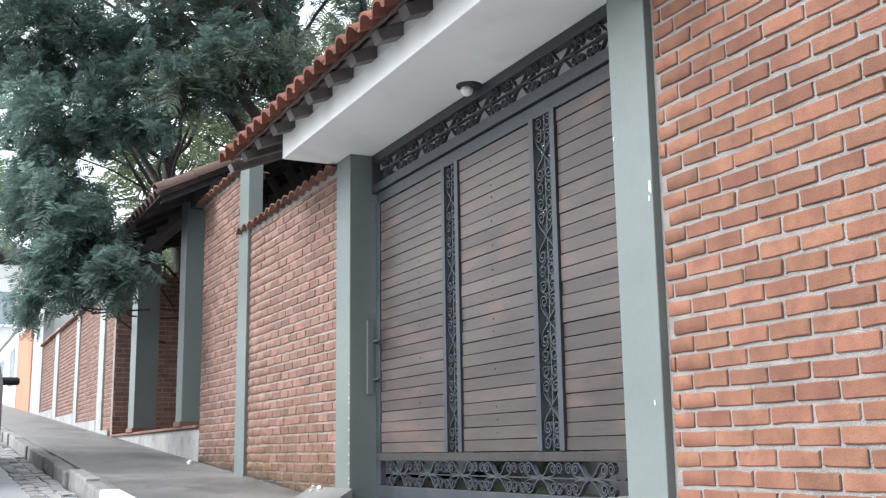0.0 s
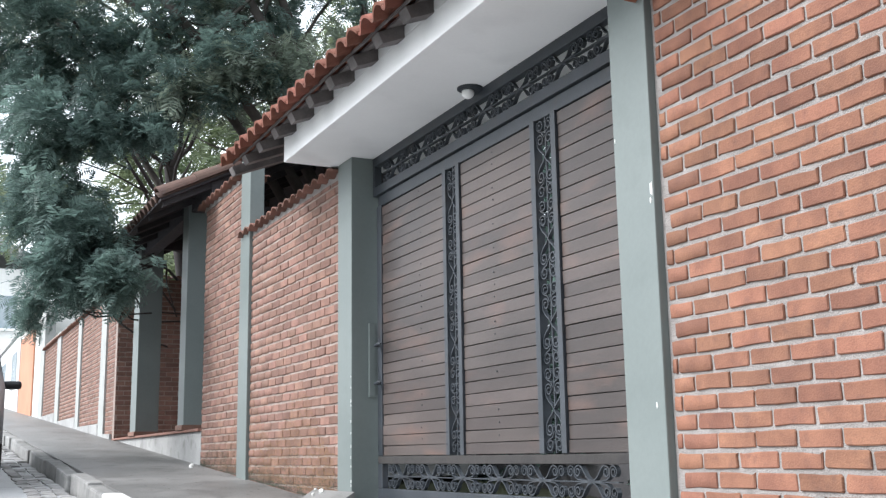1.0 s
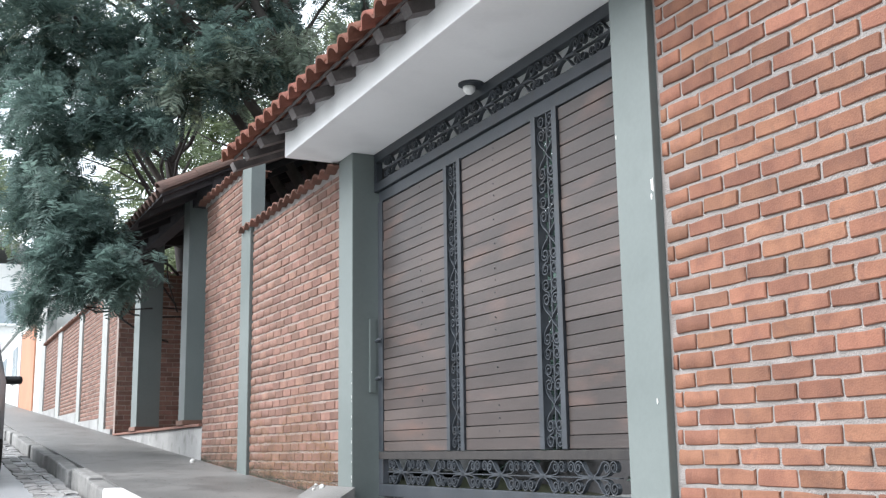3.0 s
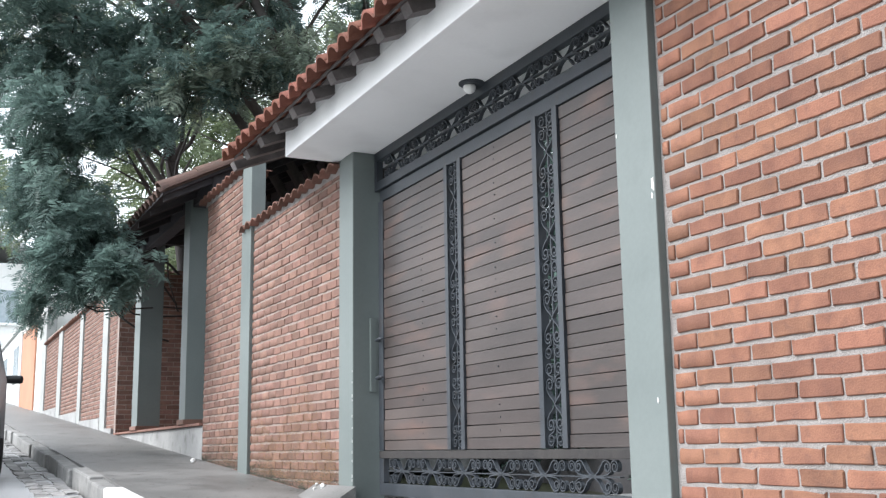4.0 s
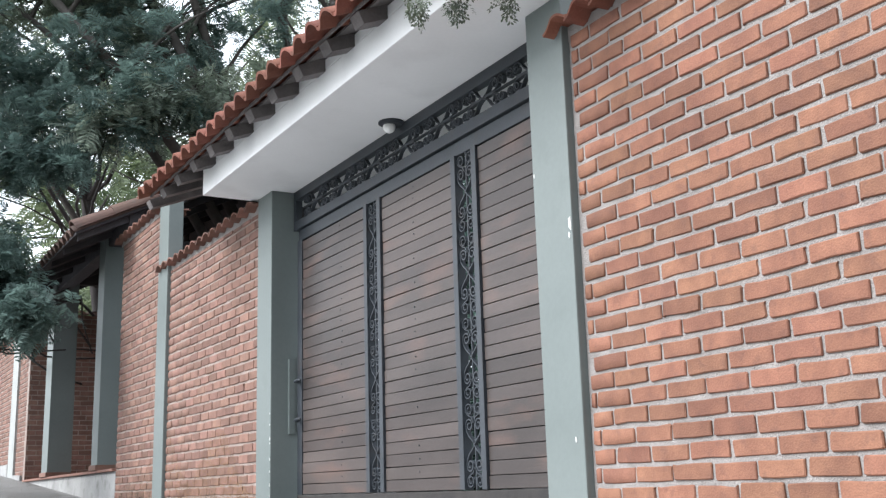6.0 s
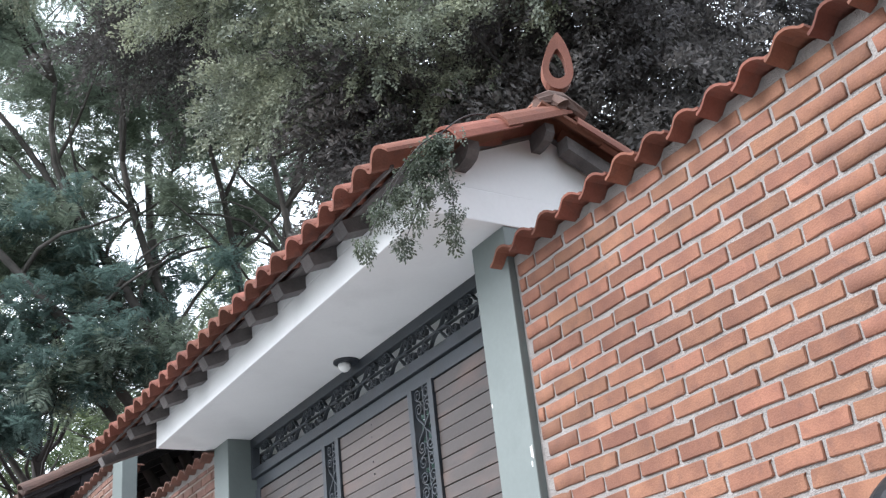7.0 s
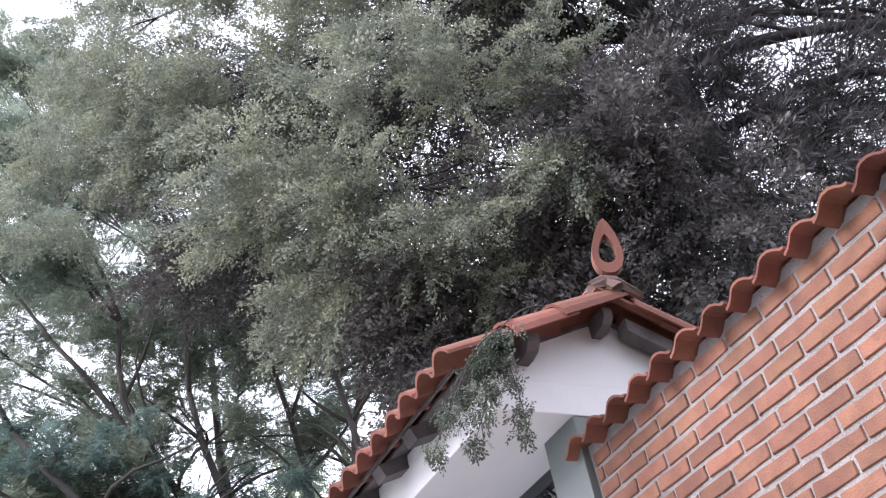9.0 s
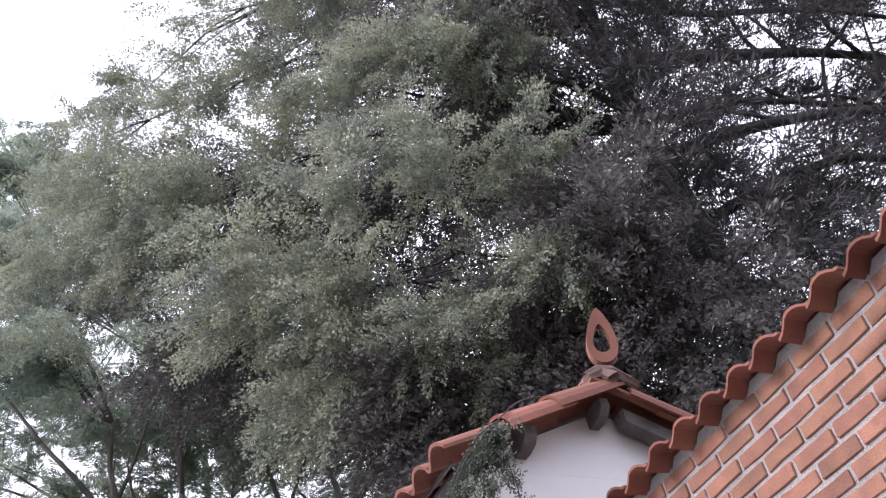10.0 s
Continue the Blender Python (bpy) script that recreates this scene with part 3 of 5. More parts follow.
part("latch_plate", boxed((0.09, 3.335, 0.83), (0.135, 3.363, 1.33), 0.003), PAINT, thing("gate_stop", (0.1, 3.34, 0.83), "grey-green painted steel gate stop fixed to the pillar", "gate stop"))
bm = boxed((0.0, -0.02, -0.32), (0.34, 3.5, 0.06), 0.01)
structure("gate_threshold", bm, CONCRETE, "damp concrete threshold with the gate track", "threshold")
track = thing("gate_track", (GX, 1.8, 0.06), "steel track with wheel brackets under the gate", "track")
part("rail", boxed((GX - 0.015, 0.26, 0.06), (GX + 0.02, 3.36, 0.10), 0.003), IRON, track)
for y in (2.78, 0.7):
    part("wheel_bracket", boxed((GX - 0.02, y - 0.05, 0.085), (GX + 0.03, y + 0.05, 0.152), 0.004), IRON, track)


# ---- porch, far along the wall ----
platform = thing("porch_platform", (0.9, 10.3, 0.4), "raised porch platform with stained render and a tile edge", "platform")
part("plinth", boxed((0.004, 7.72, 0.2), (3.2, 13.08, 0.715), 0.006), PLINTH, platform, "stained grey render plinth")
part("edge_tiles", boxed((-0.03, 7.73, 0.716), (3.2, 13.085, 0.745), 0.006), TILE_OLD, platform, "worn terracotta edge")
for y0, y1 in ((8.40, 8.69), (11.23, 11.63)):
    p = pillar("porch_pillar", y0, y1, 0.746, 3.36, 0.27, "grey-green painted pillar standing on the porch platform")
    part("base_tile", boxed((-0.05, y0 - 0.02, 0.746), (0.29, y1 + 0.02, 0.80), 0.004), TILE_OLD, p, "terracotta base course")
porch = thing("porch_roof", (0.6, 9.8, 3.1), "gabled terracotta porch roof on dark timbers", "roof")
PX, PZ, PR = -0.54, 3.07, 1.9
PS = 0.50


def porch_z(x):
    return PZ + PS * (PR - PX) - PS * abs(x - PR)


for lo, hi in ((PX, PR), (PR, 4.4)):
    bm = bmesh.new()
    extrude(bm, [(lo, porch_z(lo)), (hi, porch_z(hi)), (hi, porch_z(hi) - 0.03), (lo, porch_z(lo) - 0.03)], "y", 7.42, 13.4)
    part("boarding", bm, SHADED_TIMBER, porch, "dark timber boarding")
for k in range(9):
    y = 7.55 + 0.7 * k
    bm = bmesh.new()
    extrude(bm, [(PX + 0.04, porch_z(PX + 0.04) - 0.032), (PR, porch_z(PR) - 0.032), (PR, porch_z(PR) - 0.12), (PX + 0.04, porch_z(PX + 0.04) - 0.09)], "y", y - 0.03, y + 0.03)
    part("rafter", bm, SHADED_TIMBER, porch)
part("beam", boxed((0.0, 7.5, 3.17), (0.16, 13.3, 3.34), 0.006), SHADED_TIMBER, porch, "dark timber beam")
part("tie_beam", boxed((0.46, 12.2, 3.46), (3.34, 12.32, 3.58), 0.006), SHADED_TIMBER, porch, "dark timber tie beam")
part("tie_beam", boxed((0.1, 8.48, 3.2), (3.6, 8.6, 3.33), 0.006), SHADED_TIMBER, porch, "dark timber tie beam")
old_me = mesh_of("roof_tile", wave_tile(0.205, 0.42, 0.06, 0.014), TILE_DARK)
for row in range(2):
    for c in range(30):
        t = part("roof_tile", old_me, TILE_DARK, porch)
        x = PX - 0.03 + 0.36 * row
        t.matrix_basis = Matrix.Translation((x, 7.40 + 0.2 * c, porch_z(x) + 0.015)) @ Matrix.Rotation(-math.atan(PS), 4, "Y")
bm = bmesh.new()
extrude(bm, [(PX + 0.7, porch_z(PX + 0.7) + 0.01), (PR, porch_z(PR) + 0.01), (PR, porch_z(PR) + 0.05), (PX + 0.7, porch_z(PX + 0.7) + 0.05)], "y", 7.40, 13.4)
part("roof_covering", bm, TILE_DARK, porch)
oldcap_me = mesh_of("cap_tile", barrel(0.46, 0.11, 0.09), TILE_DARK)
for k in range(6):
    t = part("rake_tile", oldcap_me, TILE_DARK, porch)
    x = PX - 0.02 + 0.38 * k
    t.matrix_basis = Matrix.Translation((x, 7.44, porch_z(x) + 0.02)) @ Matrix.Rotation(-math.atan(PS), 4, "Y")

# ---- brick walls ----
BL, BP = 0.2, 0.072
brng = random.Random(12)


def brick_shape(length, height, seed):
    """A worn brick face: rounded, uneven and chipped outline; its face towards -x, open at the back."""
    r = random.Random(seed)
    bm = bmesh.new()
    w, h = length / 2, height / 2
    k = [r.uniform(0.002, 0.008) for _ in range(4)]
    ring = [[-w, -h + k[0] * 0.7], [-w + k[0], -h], [r.uniform(-0.03, 0.03), -h], [w - k[1], -h], [w, -h + k[1] * 0.7],
            [w, h - k[2] * 0.7], [w - k[2], h], [r.uniform(-0.03, 0.03), h], [-w + k[3], h], [-w, h - k[3] * 0.7]]
    for p in ring:
        p[0] += r.uniform(-0.002, 0.002)
        p[1] += r.uniform(-0.0025, 0.0025)
    if seed % 3 == 0:  # a chipped arris
        p = ring[r.randrange(10)]
        p[0] *= 0.93
        p[1] *= 0.8
    e = 0.0035
    back = [bm.verts.new((0.03, y, z)) for y, z in ring]
    mid = [bm.verts.new((0.0045 + r.uniform(-0.001, 0.001), y, z)) for y, z in ring]
    front = [bm.verts.new((r.uniform(-0.001, 0.001), y * (1 - e / w) + r.uniform(-0.001, 0.001), z * (1 - e / h) + r.uniform(-0.001, 0.001))) for y, z in ring]
    for a, b in ((back, mid), (mid, front)):
        for i in range(10):
            bm.faces.new((a[i], a[(i + 1) % 10], b[(i + 1) % 10], b[i]))
    for a, b, c, d in ((0, 1, 8, 9), (1, 2, 7, 8), (2, 3, 6, 7), (3, 4, 5, 6)):
        bm.faces.new((front[a], front[b], front[c], front[d]))
    return bm


BRICKS = [mesh_of("brick", brick_shape(0.188, 0.053, s), BRICK) for s in range(16)]
BRICKS_HAZED = [mesh_of("brick", brick_shape(0.188, 0.053, s), BRICK_HAZED) for s in range(16)]


def brick_wall(name, u0, u1, z0, z1, label, face="x", at=0.0, thick=0.16, phase=0.0, zref=0.4485, uref=-0.055, loose=300, near=0.0, mortar=None, edge=0.003):
    """A mortar core with bricks in running bond on its street face (face "x": at x = at, along y; face "y": at y = at, along x)."""
    c = 0.008
    lo, hi = ((at + c, u0, z0), (at + thick, u1, z1)) if face == "x" else ((u0, at + c, z0), (u1, at + thick, z1))
    wall = structure(name, boxed(lo, hi), mortar or MORTAR_WARM, label, "wall")
    spots = []
    k = math.floor((z0 - zref) / BP)
    while zref + k * BP < z1 - 0.01:
        zb, zt = max(zref + k * BP, z0), min(zref + k * BP + 0.0562, z1)
        shift = uref - (0.1 if k % 2 else 0.0) + phase + 0.012 * math.sin(k * 2.3)
        i = math.floor((u0 - shift) / BL)
        while shift + i * BL < u1:
            a, b = max(shift + i * BL + 0.006, u0 + 0.003), min(shift + (i + 1) * BL - 0.006, u1 - edge)
            if b - a > 0.02 and zt - zb > 0.02:
                spots.append(((a + b) / 2, (zb + zt) / 2, b - a, zt - zb))
            i += 1
        k += 1
    spots.sort(key=lambda s: abs(s[0] - near))
    vs, fs = [], []
    turn = Matrix.Identity(4) if face == "x" else Matrix.Rotation(math.pi / 2, 4, "Z")
    for n, (u, z, lu, lz) in enumerate(spots):
        spot = (at, u, z) if face == "x" else (u, at, z)
        m = Matrix.Translation(spot) @ turn @ Matrix.Translation((brng.uniform(-0.002, 0.0025), 0, brng.uniform(-0.002, 0.002))) @ Matrix.Rotation(brng.uniform(-0.012, 0.012), 4, "X") @ Matrix.Rotation(brng.uniform(-0.012, 0.012), 4, "Z") @ Matrix.Diagonal((1, lu / 0.188, lz / 0.053, 1))
        me = brng.choice(BRICKS if mortar else BRICKS_HAZED)
        if n < loose:
            b = new("brick", me)
            b.parent, b.matrix_basis = wall, m
        else:
            base = len(vs)
            vs += [m @ v.co for v in me.vertices]
            fs += [[base + i for i in p.vertices] for p in me.polygons]
    if vs:
        ob = part("brickwork", raw_mesh("brickwork", np.array([v[:] for v in vs]), np.array(fs), BRICK_J if mortar else BRICK_HAZED_J), BRICK_J, wall)
        tagged(ob, kind="stuff")
    return wall


brick_wall("wall_1", -9.0, -0.001, -0.8, 2.307, "orange brick boundary wall with wide pale mortar joints", near=-0.9, mortar=MORTAR, edge=0.022)
brick_wall("wall_2", 3.628, 5.925, 0.0, 2.42, "red-orange brick boundary wall stained near the pavement", phase=0.03)
brick_wall("wall_3", 6.215, 7.70, 0.1, 3.02, "tall red-brown brick wall panel beside the porch", phase=0.07)
brick_wall("wall_4", 0.0, 3.2, 0.72, 3.16, "red-brown brick return wall of the porch", face="y", at=13.1, uref=0.03)
zt = 2.86
for i, (a, b) in enumerate(((13.265, 14.0), (14.5, 16.9), (17.3, 20.0), (20.6, 23.2))):
    brick_wall("wall_%d" % (5 + i), a, b, 0.5, zt + 0.09 * i, "weathered red brick boundary wall bay between pillars", phase=0.05 * i, loose=300 if i < 2 else 0, near=13)
for i, (a, b) in enumerate(((14.0, 14.5), (16.9, 17.3), (20.0, 20.6), (23.2, 24.1))):
    pillar("wall_pillar", a, b, 0.5, 2.92 + 0.09 * i + (0.7 if i == 3 else 0), 0.2, "slim pale painted pillar between brick wall bays", paint=PALE_PAINT)
for a, b in ((13.3, 14.0), (14.5, 16.9), (17.3, 20.0), (20.6, 23.2)):
    bm = bmesh.new()
    extrude(bm, [(a, pave(a) - 0.05), (b, pave(b) - 0.05), (b, pave(b) + 0.05), (a, pave(b) + 0.03)], "x", -0.035, -0.002)
    structure("baseboard", bm, PLINTH, "stained grey render skirting at the foot of the bay", "skirting")
structure("wall_back", boxed((0.2, -9.0, -0.9), (0.3, -0.3, 2.0)), MORTAR, "plain rendered rear face of the boundary wall", "wall")


def coping(name, y0, y1, z, x0, pitch, rise, label, material, length=0.34, lean=0.03):
    """Thin S-tiles laid across the wall top, their wavy lips out over the street face, bedded on mortar that fills their hollows."""
    t = thing(name, (0.08, (y0 + y1) / 2, z), label, "coping")
    n = max(1, round((y1 - y0) / pitch))
    step = (y1 - y0) / n
    me = mesh_of("coping_tile", lip_tile(step * 1.05, length, rise, 0.010), material)
    for k in range(n):
        ob = part("coping_tile", me, material, t)
        ob.matrix_basis = Matrix.Translation((x0 + brng.uniform(-0.009, 0.009), y1 - (k + 1) * step, z + brng.uniform(-0.003, 0.003))) @ Matrix.Rotation(-lean + brng.uniform(-0.03, 0.03), 4, "Y") @ Matrix.Rotation(brng.uniform(-0.02, 0.02), 4, "Z")
    bm = bmesh.new()
    rows = [[], [], [], []]
    for i in range(n * 10 + 1):
        y = y0 + step * i / 10
        top = z - 0.016 + min(lip_wave(((i % 10) / 10) / 1.05, rise), rise * 0.75)
        for row, (x, h) in zip(rows, ((0.006, z - 0.045), (0.006, top + math.tan(lean) * (0.006 - x0)), (0.15, top + math.tan(lean) * (0.15 - x0)), (0.15, z - 0.045))):
            row.append(bm.verts.new((x, y, h)))
    for a, b in zip(rows, rows[1:]):
        for i in range(n * 10):
            bm.faces.new((a[i], a[i + 1], b[i + 1], b[i]))
    part("mortar_bed", bm, MORTAR, t, "grey mortar bedding")
    return t


coping("wall_coping", -9.055, 0.045, 2.326, -0.098, 0.1625, 0.050, "terracotta S-tile coping bedded on the brick wall", TILE)
coping("wall_coping", 3.63, 6.15, 2.462, -0.075, 0.17, 0.038, "weathered terracotta S-tile coping with darkened lips", TILE_OLD)
coping("wall_coping", 6.22, 7.80, 3.072, -0.075, 0.17, 0.038, "weathered terracotta S-tile coping on the tall wall", TILE_OLD)
coping("wall_coping", 13.1, 23.2, 2.99, -0.075, 0.18, 0.035, "weathered terracotta coping on the far wall", TILE_OLD)
t = thing("return_coping", (1.6, 13.15, 3.16), "weathered terracotta coping on the porch return wall", "coping")
me = mesh_of("coping_tile", wave_tile(0.19, 0.34, 0.035, 0.014), TILE_OLD)
for k in range(16):
    ob = part("coping_tile", me, TILE_OLD, t)
    ob.matrix_basis = Matrix.Translation((0.19 + 0.185 * k, 13.02, 3.18)) @ Matrix.Rotation(math.pi / 2, 4, "Z") @ Matrix.Rotation(-0.15, 4, "Y")

# sloped concrete foot where the pavement meets the gate pillar, and rubble on it
foot = thing("pillar_footing", (-0.15, 3.8, 0.1), "pale concrete footing sloping up to the pillar", "footing")
bm = bmesh.new()
extrude(bm, [(-0.24, pave(3.7) - 0.02), (-0.034, 0.21), (-0.034, 0.0), (-0.24, -0.1)], "y", 3.30, 4.1)
part("wedge", bm, CONCRETE, foot)
for k, (x, y, z, r) in enumerate(((-0.06, 3.86, 0.20, 0.022), (-0.09, 3.95, 0.18, 0.012), (-0.05, 4.02, 0.21, 0.012), (-0.12, 7.55, 0.365, 0.026), (-0.16, 7.4, 0.352, 0.014))):
    rub = thing("rubble", (x, y, z), "small pale broken mortar lump by the wall", "rubble", "rubble along the wall")
    bm = bmesh.new()
    bmesh.ops.create_icosphere(bm, subdivisions=2, radius=r, matrix=Matrix.Translation((x, y, z)))
    for v in bm.verts:
        v.co += Vector((brng.uniform(-1, 1), brng.uniform(-1, 1), brng.uniform(-0.8, 0.4))) * r * 0.28
    part("lump", bm, LIME, rub)
# black moss at the foot of the damp wall
mv = []
for k in range(5200):
    y = brng.uniform(3.66, 7.68)
    if 5.9 < y < 6.25:
        continue
    foot_z = pave(y)
    z = foot_z + 0.01 + 0.34 * brng.random() ** 2.4 * (0.55 + 0.45 * math.sin(y * 5.1) * math.sin(y * 2.3))
    r = brng.uniform(0.002, 0.007)
    for a, w in ((0.3, 1.0), (1.9, 0.7), (3.3, 1.0), (4.9, 0.6)):
        mv.append((-0.004 - brng.random() * 0.002, y + r * 1.6 * w * math.cos(a), z + r * w * math.sin(a)))
lv = []
for k in range(9000):
    y = brng.triangular(3.66, 7.6, 3.9)
    if 5.9 < y < 6.25:
        continue
    z = pave(y) + 0.05 + 0.75 * brng.random() ** 1.3 * (0.7 + 0.3 * math.sin(y * 4.3 + 1.0))
    r = brng.uniform(0.002, 0.0055)
    for a, w in ((0.3, 1.0), (1.9, 0.7), (3.3, 1.0), (4.9, 0.6)):
        lv.append((-0.0035 - brng.random() * 0.002, y + r * 1.5 * w * math.cos(a + k), z + r * w * math.sin(a + k)))
tagged(new("lichen", raw_mesh("lichen", np.array(lv), np.arange(len(lv)).reshape(-1, 4), LICHEN)), "ochre lichen specks on the damp lower bricks", "lichen", kind="stuff")
tagged(new("moss", raw_mesh("moss", np.array(mv), np.arange(len(mv)).reshape(-1, 4), MOSS)), "black moss specks at the damp foot of the brick wall", "moss", kind="stuff")
# fallen leaves and grit on the pavement
lv = []
for k in range(420):
    y = 3.5 + 14 * brng.random() ** 1.5
    x = -0.04 - 1.15 * brng.random() ** 1.8
    a, r = brng.uniform(0, 6.28), brng.uniform(0.006, 0.022)
    z = pave(y) + 0.003
    for q, w in ((0, 1.0), (1.57, 0.45), (3.14, 1.0), (4.71, 0.45)):
        lv.append((x + r * w * math.cos(a + q), y + r * w * math.sin(a + q), z + SLOPE * r * w * math.sin(a + q) + brng.uniform(0, 0.003)))
tagged(new("leaf_litter", raw_mesh("leaf_litter", np.array(lv), np.arange(len(lv)).reshape(-1, 4), TIMBER)), "dry brown leaf litter scattered over the pavement", "leaf litter", kind="stuff")
# kerb stones and gutter
kerb = thing("kerb", (-1.3, 10, pave(10)), "rough kerb stones edging the pavement, one whitewashed", "kerb")
kerb_me = mesh_of("kerb_stone", boxed((-0.07, -0.49, -0.3), (0.07, 0.49, 0.004), 0.022), KERB)
lime_me = mesh_of("kerb_stone", boxed((-0.075, -0.49, -0.3), (0.075, 0.49, 0.012), 0.02), LIME)
for k in range(46):
    y = -8.5 + 1.0 * k
    lime = -2 < y < 5.1
    ob = part("kerb_stone", lime_me if lime else kerb_me, KERB, kerb, "whitewashed kerb stone" if lime else "")
    ob.matrix_basis = Matrix.Translation((-1.29 + brng.uniform(-0.02, 0.02), y, pave(y) + brng.uniform(-0.02, 0.006))) @ Matrix.Rotation(math.atan(SLOPE) + brng.uniform(-0.012, 0.012), 4, "X") @ Matrix.Rotation(brng.uniform(-0.02, 0.02), 4, "Z")
gutter = thing("gutter", (-1.6, 10, pave(10) - 0.155), "uneven wet stone gutter between kerb and asphalt", "gutter")
stones = []
for s in range(6):
    bm = boxed((-0.055, -0.07, -0.05), (0.055, 0.07, 0.018), 0.015)
    for v in bm.verts:
        v.co += Vector((brng.uniform(-0.008, 0.008), brng.uniform(-0.01, 0.01), brng.uniform(-0.005, 0.005)))
    stones.append(mesh_of("stone", bm, COBBLE))
for r in range(3):
    for k in range(98):
        y = 3.6 + 0.148 * k
        ob = part("stone", stones[brng.randrange(6)], COBBLE, gutter)
        ob.matrix_basis = Matrix.Translation((-1.44 - 0.118 * r + brng.uniform(-0.012, 0.012), y + 0.07 * (r % 2), pave(y) - 0.165 + brng.uniform(-0.008, 0.012))) @ Matrix.Rotation(math.atan(SLOPE), 4, "X") @ Matrix.Rotation(brng.uniform(-0.1, 0.1), 4, "Z")

# ---- houses up the street ----
house = thing("street_house", (1.5, 32, 1.5), "white walled house with a tall orange door", "house")
part("front_wall", boxed((0.0, 24.12, 0.9), (3.0, 41, 4.15)), HOUSE_WALL, house)
part("door", boxed((-0.045, 25.7, 1.5), (-0.002, 29.5, 3.85), 0.01), ORANGE, house, "tall orange sheet-metal door")
part("door_frame", boxed((-0.06, 29.502, 1.5), (-0.002, 29.8, 3.9), 0.01), HOUSE_GREY, house)
part("parapet", boxed((-0.08, 24.12, 4.152), (3.1, 41.1, 4.3), 0.01), HOUSE_GREY, house, "thin grey parapet edge")
for y in (31.2, 35.6):
    w = part("window", boxed((-0.03, y, 2.7), (-0.002, y + 1.6, 3.7)), GLASS_PALE, house)
    part("sill", boxed((-0.07, y - 0.06, 2.62), (-0.002, y + 1.66, 2.7)), HOUSE_GREY, w)
big = thing("grey_house", (-1.5, 46, 2), "pale two-storey house with an overhanging grey roof", "house")
part("wall", boxed((-6.0, 42, 1.5), (1.4, 52, 8.0)), HOUSE_WALL, big)
bm = bmesh.new()
extrude(bm, [(-6.8, 7.7), (-2.2, 9.9), (2.3, 7.7), (2.3, 7.9), (-2.2, 10.15), (-6.8, 7.9)], "y", 41.2, 52.5)
part("roof", bm, HOUSE_GREY, big)
for x, z in ((-0.6, 5.6), (-3.4, 5.6), (-0.6, 2.8), (-3.4, 2.8)):
    w = part("window", boxed((x, 41.93, z), (x + 1.3, 41.99, z + 1.3)), GLASS_PALE, big)
    part("sill", boxed((x - 0.1, 41.86, z - 0.1), (x + 1.4, 41.925, z)), HOUSE_WALL, w)
part("balcony", boxed((-6.0, 40.9, 4.6), (1.4, 41.98, 4.75)), HOUSE_WALL, big)


# ---- parked car up the street ----
def lathe_wheel(bm, c, r, w, rim):
    tube(bm, [(c[0] - w, c[1], c[2]), (c[0] - w * 0.8, c[1], c[2]), (c[0] + w * 0.8, c[1], c[2]), (c[0] + w, c[1], c[2])], [r * rim, r, r, r * rim], 28)


CX, CY = -2.695, 7.3   # middle of the tail, the car points up the street
cz = profile(CY) - 0.155
car = thing("parked_car", (CX, CY + 2, cz + 0.13), "silver hatchback car parked beside the kerb", "car")
tilt = Matrix.Translation((CX, CY, cz)) @ Matrix.Rotation(math.atan(SLOPE), 4, "X")
side = [(0.0, 0.32), (0.05, 0.95), (0.35, 1.42), (0.8, 1.48), (1.9, 1.46), (2.65, 1.02), (3.55, 0.88), (3.85, 0.6), (3.85, 0.3)]
bm = bmesh.new()
extrude(bm, side, "x", -0.78, 0.78)
bmesh.ops.bevel(bm, geom=[e for e in bm.edges if abs(e.verts[0].co.x - e.verts[1].co.x) < 0.01], offset=0.09, segments=3, affect="EDGES")
for v in bm.verts:
    if v.co.z > 1.0:
        v.co.x *= 1 - 0.28 * (v.co.z - 1.0)
bmesh.ops.transform(bm, verts=bm.verts, matrix=tilt)
part("body", bm, CAR_PAINT, car, "silver painted body", True)
for x in (-0.70, 0.70):
    for y in (0.65, 3.15):
        bm = bmesh.new()
        lathe_wheel(bm, (x, y, 0.30), 0.30, 0.10, 0.92)
        bmesh.ops.transform(bm, verts=bm.verts, matrix=tilt)
        wh = part("wheel", bm, RUBBER, car, "black tyre")
        bm = bmesh.new()
        lathe_wheel(bm, (x + math.copysign(0.05, x), y, 0.30), 0.19, 0.06, 0.8)
        bmesh.ops.transform(bm, verts=bm.verts, matrix=tilt)
        part("rim", bm, CHROME, wh, "steel rim")
for s in (-1, 1):
    bm = boxed((s * 0.76, 0.75, 1.0), (s * 0.775, 2.4, 1.36), 0.004)
    for v in bm.verts:
        v.co.x -= s * 0.24 * max(0, v.co.z - 1.0)
    bmesh.ops.transform(bm, verts=bm.verts, matrix=tilt)
    part("side_window", bm, GLASS_DARK, car)
    bm = boxed((s * 0.86, 1.68, 0.90), (s * 1.05, 1.80, 0.99), 0.035)
    box(bm, (s * 0.72, 1.71, 0.90), (s * 0.90, 1.77, 0.95), 0.01)
    bmesh.ops.transform(bm, verts=bm.verts, matrix=tilt)
    part("door_mirror", bm, BLACK, car, "black door mirror")
    bm = boxed((s * 0.48, -0.01, 0.75), (s * 0.66, 0.06, 1.0), 0.01)
    bmesh.ops.transform(bm, verts=bm.verts, matrix=tilt)
    part("tail_light", bm, TAIL_RED, car, "red tail light")
bm = boxed((-0.74, -0.06, 0.3), (0.74, 0.1, 0.55), 0.03)
